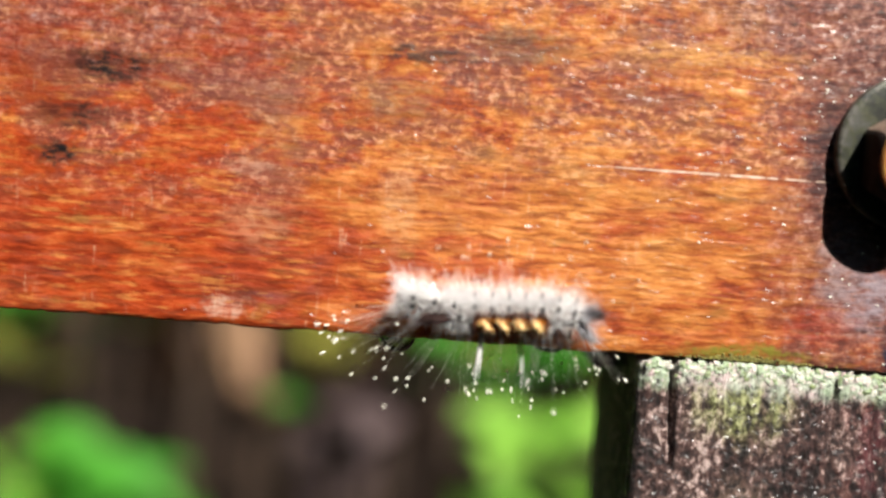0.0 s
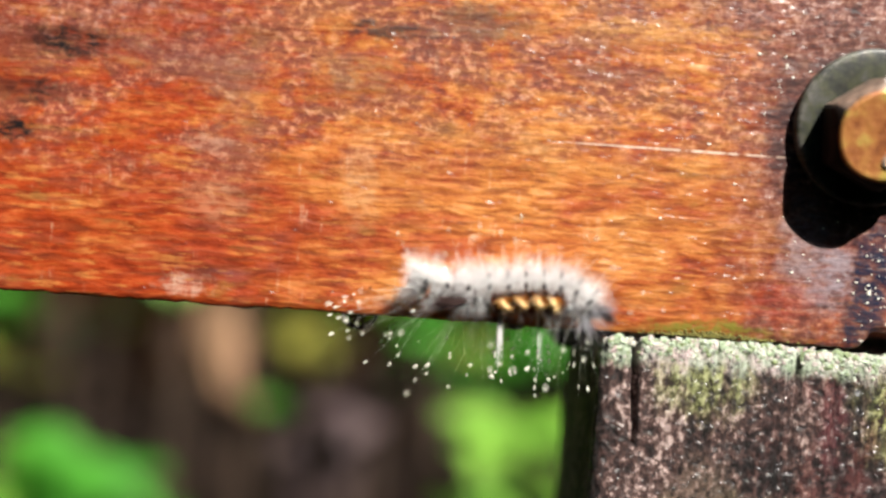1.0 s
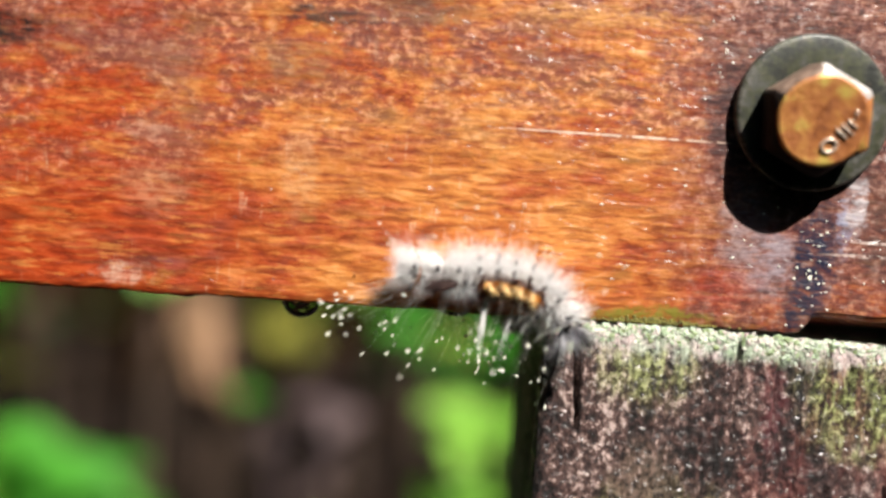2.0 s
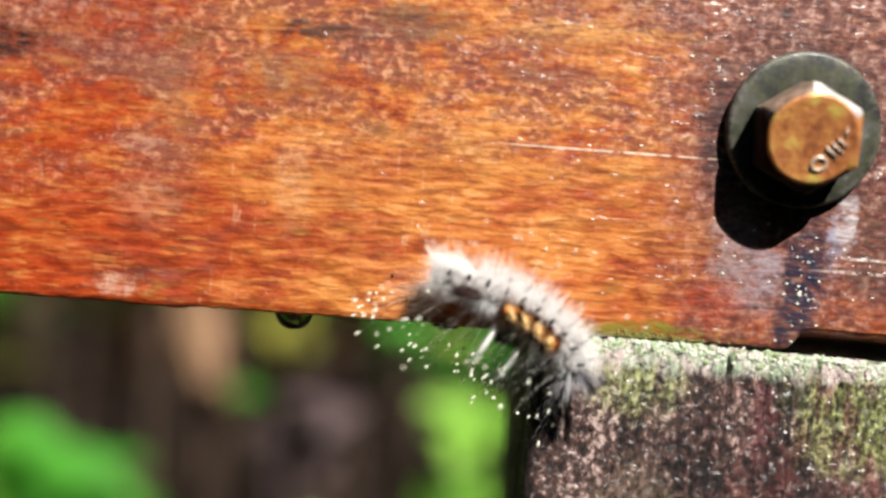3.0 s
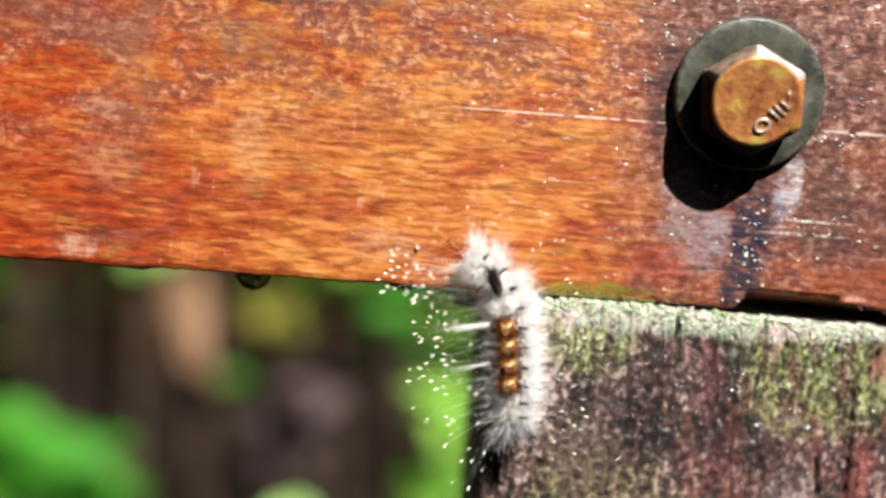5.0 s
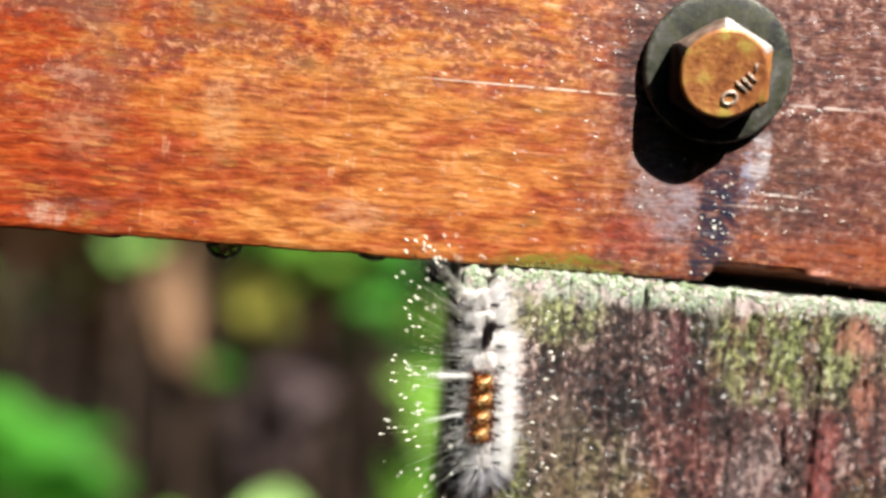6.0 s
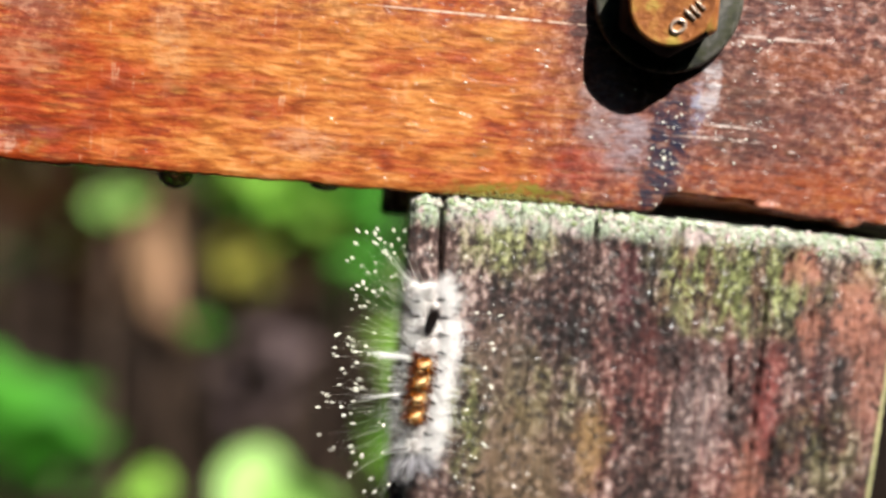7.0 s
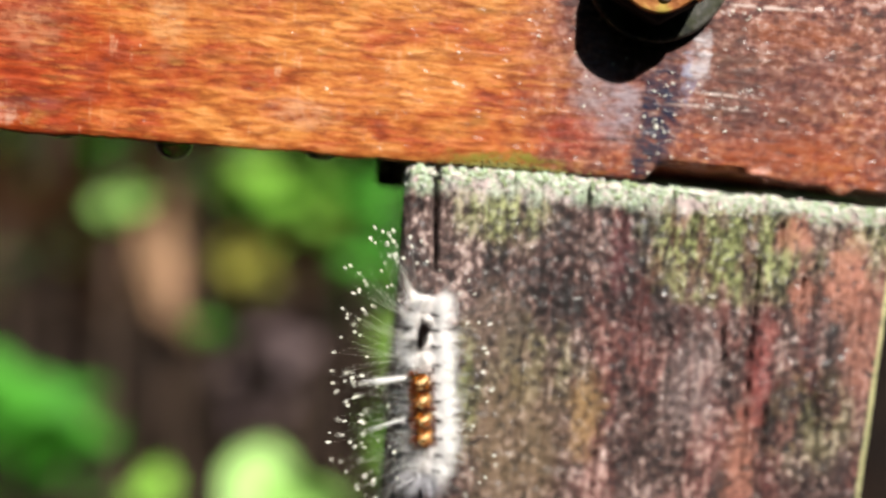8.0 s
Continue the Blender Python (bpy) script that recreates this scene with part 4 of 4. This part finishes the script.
def caterpillar():
    root = thing("caterpillar", "hairy white tussock moth caterpillar with orange tufts and dew-tipped hairs", "caterpillar", pose(0, 0, Z0))
    parts = []
    for i, r in enumerate((2.1, 2.7, 2.95, 3.05, 3.05, 3.05, 3.0, 2.95, 2.8, 2.4, 1.7)):
        ob = head_of(root) if i == SEG - 1 else segment_of(root, i, r)
        dewy_hair(ob, i, r)
        parts.append(ob)
    return parts


CRAWLER = caterpillar()


# ---- plants and litter behind the rail ----
def leaf_mesh(name, size, wide, mat, fold=0.25, droop=0.35, rows=8):
    v, f = [], []
    for j in range(rows + 1):
        q = j / rows
        half = wide * size * (math.sin(math.pi * min(1, q * 0.96 + 0.02)) ** 0.75) * (1 - 0.25 * q)
        for s in (-1, -0.5, 0, 0.5, 1):
            v.append((s * half, size * q, -droop * size * q * q + fold * half * abs(s)))
    for j in range(rows):
        for i in range(4):
            a = j * 5 + i
            f.append((a, a + 1, a + 6, a + 5))
    return mesh_of(name, v, f, mat, smooth=True)


def tube(points, r0, r1, sides=7):
    v, f = [], []
    n = len(points)
    for k, p in enumerate(points):
        p = Vector(p)
        d = (Vector(points[min(n - 1, k + 1)]) - Vector(points[max(0, k - 1)])).normalized()
        u = d.orthogonal().normalized()
        w = d.cross(u)
        r = r0 + (r1 - r0) * k / (n - 1)
        for i in range(sides):
            a = 2 * math.pi * i / sides
            v.append(p + (u * math.cos(a) + w * math.sin(a)) * r)
    for k in range(n - 1):
        for i in range(sides):
            a, b = k * sides + i, k * sides + (i + 1) % sides
            f.append((a, b, b + sides, a + sides))
    f.append(tuple(range(sides - 1, -1, -1)))
    f.append(tuple((n - 1) * sides + i for i in range(sides)))
    return v, f


def shrub(x, y, h, wide, seed, mats):
    """A dense dark shrub: branching stems and a ragged crown of small leaves."""
    rng = random.Random(seed)
    z = soil_height(y) - 0.05
    base = thing("shrub", "dense dark green garden shrub in shade", "shrub", pose(x, y, z), "shrubs at the back")
    for k in range(5):
        a = rng.uniform(0, 6.28)
        v, f = tube([(0, 0, 0), (0.1 * wide * math.cos(a), 0.1 * wide * math.sin(a), 0.35 * h), (0.35 * wide * math.cos(a), 0.3 * wide * math.sin(a), 0.85 * h)], 0.02, 0.005)
        part("branch", mesh_of("branch", v, f, BARK, smooth=True), base)
    v, f, idx = [], [], []
    for k in range(1500):
        q = Vector((rng.gauss(0, 0.33) * wide, rng.gauss(0, 0.22) * wide, h * (0.08 + 0.95 * rng.random() ** 0.8)))
        s = rng.uniform(0.03, 0.075)
        m = Matrix.Translation(q) @ Euler((rng.uniform(-0.9, 0.9), rng.uniform(-0.9, 0.9), rng.uniform(0, 6.28))).to_matrix().to_4x4()
        n = len(v)
        v += [m @ Vector(p) * 1.0 for p in ((0, 0, 0), (0.35 * s, 0.45 * s, 0.08 * s), (0, s, -0.1 * s), (-0.35 * s, 0.45 * s, 0.08 * s))]
        f += [(n, n + 1, n + 2), (n, n + 2, n + 3)]
        c = 1 if rng.random() < 0.12 else 0
        idx += [c, c]
    tagged(part("crown", mesh_of("crown", v, f, mats, idx), base), kind="stuff")


def litter():
    """Fallen leaves strewn over the soil."""
    rng = random.Random(21)
    v, f = [], []
    for k in range(11000):
        x, y = rng.uniform(-3.0, 3.0), rng.uniform(-1.6, 3.7)
        s = rng.uniform(0.025, 0.07)
        m = Matrix.Translation((x, y, soil_height(y) + rng.uniform(0.005, 0.05))) @ Euler((rng.gauss(0, 0.6), rng.gauss(0, 0.6), rng.uniform(0, 6.28))).to_matrix().to_4x4()
        n = len(v)
        v += [m @ Vector(p) for p in ((0, -s / 2, 0), (0.3 * s, 0, 0.12 * s), (0, s / 2, 0), (-0.3 * s, 0, 0.12 * s))]
        f += [(n, n + 1, n + 2), (n, n + 2, n + 3)]
    tagged(part("leaf_litter", mesh_of("leaf_litter", v, f, LITTER)), "brown fallen leaves, their colour darkened to stand for shade", "leaf litter", kind="stuff")


litter()


def hedge(name, x, y, long, deep, h, turn, seed):
    """A clipped hedge, added to cut the low sky light: a ragged leafy block."""
    rng = random.Random(seed)
    v, f = [], []
    nx, nz = 40, 14
    for side in (1, -1):
        for j in range(nz + 1):
            for i in range(nx + 1):
                a = -long / 2 + long * i / nx
                b = h * j / nz
                d = deep / 2 * (1 - 0.4 * (j / nz) ** 6) + 0.12 * fbm(a * 2 + seed, b * 2, side, 4)
                v.append((a, side * d, b + 0.1 * fbm(a * 3, side, seed, 3) * j / nz))
    w = nx + 1
    half = w * (nz + 1)
    for s in (0, 1):
        for j in range(nz):
            for i in range(nx):
                a = s * half + j * w + i
                q = (a, a + 1, a + w + 1, a + w)
                f.append(q if s else q[::-1])
    for i in range(nx):
        a = nz * w + i
        f.append((a, a + 1, a + 1 + half, a + half))
    for k in range(2600):
        a, b = rng.uniform(-long / 2, long / 2), rng.uniform(0.05, h)
        s = rng.uniform(0.05, 0.12)
        m = Matrix.Translation((a, rng.choice((-1, 1)) * (deep / 2 + rng.uniform(-0.02, 0.1)), b)) @ Euler((rng.uniform(-1, 1), rng.uniform(-1, 1), rng.uniform(0, 6.28))).to_matrix().to_4x4()
        n = len(v)
        v += [m @ Vector(p) for p in ((0, 0, 0), (0.35 * s, 0.45 * s, 0.08 * s), (0, s, -0.1 * s), (-0.35 * s, 0.45 * s, 0.08 * s))]
        f += [(n, n + 1, n + 2), (n, n + 2, n + 3)]
    ob = part(name, mesh_of(name, v, f, DEEP), m=pose(x, y, GROUND - 0.02, 0, 0, turn))
    tagged(ob, "dark green leafy wall added to cut the low sky light", "hedge", kind="structure")


# leafy walls added round the place to shut out low sky light
hedge("hedge_south", 0, -2.0, 7.0, 0.7, 3.0, 0, 1)
hedge("hedge_west", -3.4, 0.9, 6.5, 0.7, 3.4, 90, 2)
hedge("hedge_east", 3.4, 0.9, 6.5, 0.7, 2.6, 90, 3)
hedge("hedge_north", 0, 4.1, 7.5, 0.7, 3.4, 0, 4)


def leafy(name, label, x, y, top, mat, leaves, seed, size, wide, spread, tilt=(-15, 55), turn=(0, 360)):
    """A rooted plant whose leaves crowd round its head at (x, y, top)."""
    rng = random.Random(seed)
    z = soil_height(y) - 0.03
    base = thing(name, label, "plant", pose(x, y, z), "plants behind the rail")
    h = top - z
    pts = [(0.025 * math.sin(3 * q + seed) * (1 - q), 0.025 * math.cos(2 * q + seed) * (1 - q), h * q) for q in (0, 0.25, 0.5, 0.75, 1.0)]
    v, f = tube(pts, 0.005, 0.002)
    part("stem", mesh_of("stem", v, f, BARK, smooth=True), base)
    me = leaf_mesh("leaf", size, wide, mat)
    for k in range(leaves):
        part("leaf", me, base, m=pose(rng.uniform(-1.4, 1.4) * spread, rng.uniform(-1, 1) * spread, h + rng.uniform(-1.4, 1.2) * spread, rng.uniform(*tilt), rng.uniform(-30, 30), rng.uniform(*turn)) @ pose(0, -size / 2, 0))


BROAD = "bright green broad-leaved garden plant in the sun"
leafy("garden_plant", "pale lime broad-leaved garden plant in the sun", -0.102, 0.55, 0.498, PALE_LIME, 9, 1, 0.085, 0.36, 0.022, (10, 60), (-60, 75))
leafy("garden_plant", BROAD, -0.380, 0.60, 0.515, GREEN, 16, 2, 0.085, 0.36, 0.042)
leafy("garden_plant", BROAD, -0.305, 0.60, 0.508, GREEN, 6, 3, 0.06, 0.34, 0.022)
leafy("garden_plant", BROAD, -0.46, 0.62, 0.52, LIME, 9, 4, 0.07, 0.34, 0.04)
leafy("garden_plant", BROAD, -0.055, 0.80, 0.735, GREEN, 5, 5, 0.07, 0.30, 0.022)
leafy("garden_plant", BROAD, -0.128, 0.80, 0.730, LIME, 12, 24, 0.06, 0.34, 0.027, (10, 60), (-60, 75))
leafy("garden_plant", BROAD, -0.195, 0.80, 0.738, LIME, 10, 6, 0.058, 0.33, 0.024, (10, 60), (-60, 75))
leafy("garden_plant", BROAD, -0.34, 0.80, 0.776, GREEN, 3, 7, 0.05, 0.30, 0.014)
leafy("garden_plant", "pale green garden plant among brown stems", -0.285, 0.66, 0.725, PALE_LIME, 6, 8, 0.042, 0.46, 0.010, (10, 60), (-60, 75))
leafy("garden_plant", "olive-yellow garden plant among brown stems", -0.182, 0.80, 0.675, OLIVE, 6, 9, 0.055, 0.36, 0.014, (10, 60), (-60, 75))
leafy("garden_plant", "olive-yellow garden plant among brown stems", -0.172, 0.76, 0.645, OLIVE, 7, 25, 0.045, 0.34, 0.018)
leafy("garden_plant", BROAD, -0.21, 0.72, 0.595, GREEN, 2, 10, 0.045, 0.34, 0.012)
leafy("garden_plant", BROAD, 0.045, 0.60, 0.590, LIME, 12, 11, 0.075, 0.36, 0.032)
leafy("garden_plant", BROAD, 0.012, 0.56, 0.55, LIME, 7, 12, 0.07, 0.38, 0.022)
leafy("garden_plant", BROAD, -0.040, 0.66, 0.672, GREEN, 6, 13, 0.050, 0.34, 0.018)
leafy("garden_plant", BROAD, 0.052, 0.70, 0.665, GREEN, 9, 27, 0.06, 0.36, 0.022)
leafy("garden_plant", "olive-yellow garden plant among brown stems", -0.478, 0.70, 0.63, OLIVE, 4, 14, 0.07, 0.25, 0.03)
leafy("garden_plant", BROAD, -0.52, 0.75, 0.66, GREEN, 5, 15, 0.06, 0.34, 0.03)
leafy("garden_plant", BROAD, -0.225, 0.55, 0.488, LIME, 3, 26, 0.045, 0.36, 0.012)
leafy("garden_plant", BROAD, 0.135, 0.50, 0.63, LIME, 8, 16, 0.08, 0.34, 0.04)
leafy("dead_leaf_stalk", "stalk with curled tan dead leaves", -0.252, 0.70, 0.648, TAN, 8, 17, 0.09, 0.24, 0.014, (-100, -75))
leafy("dead_leaf_stalk", "stalk with curled tan dead leaves", -0.247, 0.72, 0.70, TAN, 2, 18, 0.08, 0.14, 0.006, (-100, -75))
leafy("dead_leaf_stalk", "stalk with grey-mauve withered leaves", -0.123, 0.70, 0.60, MAUVE, 12, 19, 0.06, 0.36, 0.022, (-60, 40))
leafy("dead_leaf_stalk", "stalk with grey-mauve withered leaves", -0.150, 0.70, 0.545, MAUVE, 7, 20, 0.06, 0.36, 0.02, (-60, 40))
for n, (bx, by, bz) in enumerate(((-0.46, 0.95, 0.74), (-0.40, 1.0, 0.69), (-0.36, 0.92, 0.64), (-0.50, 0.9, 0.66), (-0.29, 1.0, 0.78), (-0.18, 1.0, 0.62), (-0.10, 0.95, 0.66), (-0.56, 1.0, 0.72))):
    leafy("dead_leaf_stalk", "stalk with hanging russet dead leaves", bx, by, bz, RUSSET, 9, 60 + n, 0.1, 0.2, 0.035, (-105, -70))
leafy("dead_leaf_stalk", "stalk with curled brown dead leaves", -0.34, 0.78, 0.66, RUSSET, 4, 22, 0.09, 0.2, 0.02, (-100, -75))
for n, (sx, sy, sh, sw) in enumerate(((-1.5, 2.3, 1.5, 1.1), (-0.75, 2.5, 1.7, 1.1), (-0.1, 2.2, 1.5, 1.1), (0.6, 2.4, 1.6, 1.1), (1.3, 2.2, 1.6, 1.2), (-1.2, 1.7, 0.8, 0.8), (-0.45, 1.7, 0.75, 0.8), (0.3, 1.7, 0.8, 0.8))):
    shrub(sx, sy, sh, sw, 40 + n, [DEEP, OLIVE])


# ---- the crawl ----
SPINE = {}


def spine(t, roll, *points):
    """Rear, first tuft, last tuft and head of the caterpillar at t seconds, (x, z) in mm from the post's corner of the rail; roll: how far its back turns down."""
    SPINE[t] = [roll, *[c for p in points for c in p]]


spine(0.0, 34, (-65.0, 9.1), (-49.3, 7.1), (-36.9, 7.6), (-29.1, 7.1))
spine(0.5, 34, (-60.6, 8.1), (-44.2, 7.9), (-31.7, 7.5), (-24.7, 5.7))
spine(1.0, 33, (-55.5, 8.5), (-39.2, 6.9), (-26.7, 7.5), (-20.2, 3.8))
spine(1.5, 32, (-52.3, 8.5), (-33.8, 7.8), (-22.3, 6.3), (-17.2, 0.1))
spine(2.0, 31, (-46.8, 8.6), (-30.2, 7.9), (-18.9, 5.2), (-12.4, -3.0))
spine(2.2, 30, (-45.9, 8.9), (-27.8, 7.7), (-17.2, 4.7), (-11.8, -2.9))
spine(3.3, 28, (-35.6, 11.2), (-22.3, 6.5), (-12.2, -2.3), (-8.5, -9.9))
spine(3.5, 28, (-33.2, 10.6), (-18.6, 4.7), (-10.7, -5.1), (-7.6, -13.5))
spine(4.0, 25, (-30.0, 10.3), (-17.5, 3.3), (-11.7, -8.7), (-14.6, -16.6))
spine(4.5, 15, (-26.4, 9.2), (-15.2, 0.1), (-12.4, -13.9), (-12.4, -22.0))
spine(4.7, 15, (-26.0, 9.2), (-14.8, -0.2), (-12.6, -14.9), (-11.6, -22.2))
spine(5.8, 6, (-14.6, 1.0), (-10.9, -12.6), (-10.5, -25.9), (-10.0, -33.6))
spine(6.0, 6, (-13.1, -3.8), (-10.8, -19.4), (-10.5, -32.7), (-9.0, -40.2))
spine(6.5, 6, (-13.0, -4.0), (-10.9, -19.5), (-10.6, -32.8), (-9.2, -40.2))
spine(6.8, 6, (-12.4, -12.5), (-12.0, -28.8), (-12.2, -43.4), (-12.3, -52.4))
spine(7.0, 6, (-12.4, -17.2), (-11.6, -30.7), (-12.6, -44.3), (-11.9, -53.1))
spine(7.5, 6, (-11.2, -24.9), (-11.0, -38.7), (-10.3, -52.9), (-9.9, -61.8))
spine(8.0, 6, (-10.9, -26.4), (-10.7, -40.5), (-9.0, -55.5), (-9.2, -63.5))
KNOTS = (0.0, 14.0, 27.4, 36.0)
ALONG = (2.2, 5.6, 9.0, 12.4, 15.7, 19.0, 22.4, 25.7, 29.0, 32.2, 34.8)


def glide(t):
    """The spine at any time: smooth between the table's times, never overshooting."""
    ts = sorted(SPINE)
    k = max(0, min(len(ts) - 2, int(np.searchsorted(ts, t, "right")) - 1))
    a, b = ts[k], ts[k + 1]
    p, q = np.array(SPINE[a]), np.array(SPINE[b])
    before = np.array(SPINE[ts[k - 1]]) if k else p
    after = np.array(SPINE[ts[k + 2]]) if k + 2 < len(ts) else q
    m0 = (q - before) / (b - (ts[k - 1] if k else a)) * (b - a)
    m1 = (after - p) / ((ts[k + 2] if k + 2 < len(ts) else b) - a) * (b - a)
    lim = 1.5 * np.abs(q - p) + 1e-9
    m0, m1 = np.clip(m0, -lim, lim), np.clip(m1, -lim, lim)
    u = (t - a) / (b - a)
    return (2 * u**3 - 3 * u * u + 1) * p + (u**3 - 2 * u * u + u) * m0 + (3 * u * u - 2 * u**3) * q + (u**3 - u * u) * m1


def on_spine(row, s):
    """Point on the smooth curve through the four marks of the spine."""
    out = np.zeros(2)
    for i in range(4):
        w = 1.0
        for j in range(4):
            if j != i:
                w *= (s - KNOTS[j]) / (KNOTS[i] - KNOTS[j])
        out += w * np.array(row[1 + 2 * i:3 + 2 * i])
    return out


def segment_pose(t, i):
    row = glide(t)
    s = ALONG[i]
    c, d = on_spine(row, s), on_spine(row, min(35.9, s + 0.6)) - on_spine(row, s - 0.6)
    ahead = Vector((d[0], 0, d[1])).normalized()
    side = Vector((ahead.z, 0, -ahead.x))
    roll = radians(row[0])
    back = (Vector((0, -1, 0)) * math.cos(roll) + side * math.sin(roll)).normalized()
    across = back.cross(ahead)
    m = Matrix((ahead, across, back)).transposed().to_4x4()
    m.translation = Vector((c[0] * MM, -0.0044, c[1] * MM))
    return m


def motions():
    """Each segment of the caterpillar creeps along the rail and turns down the post."""
    times = [0.1 * n for n in range(81)]
    for i, ob in enumerate(CRAWLER):
        walk(ob, [(t, segment_pose(t, i)) for t in times])


motions()
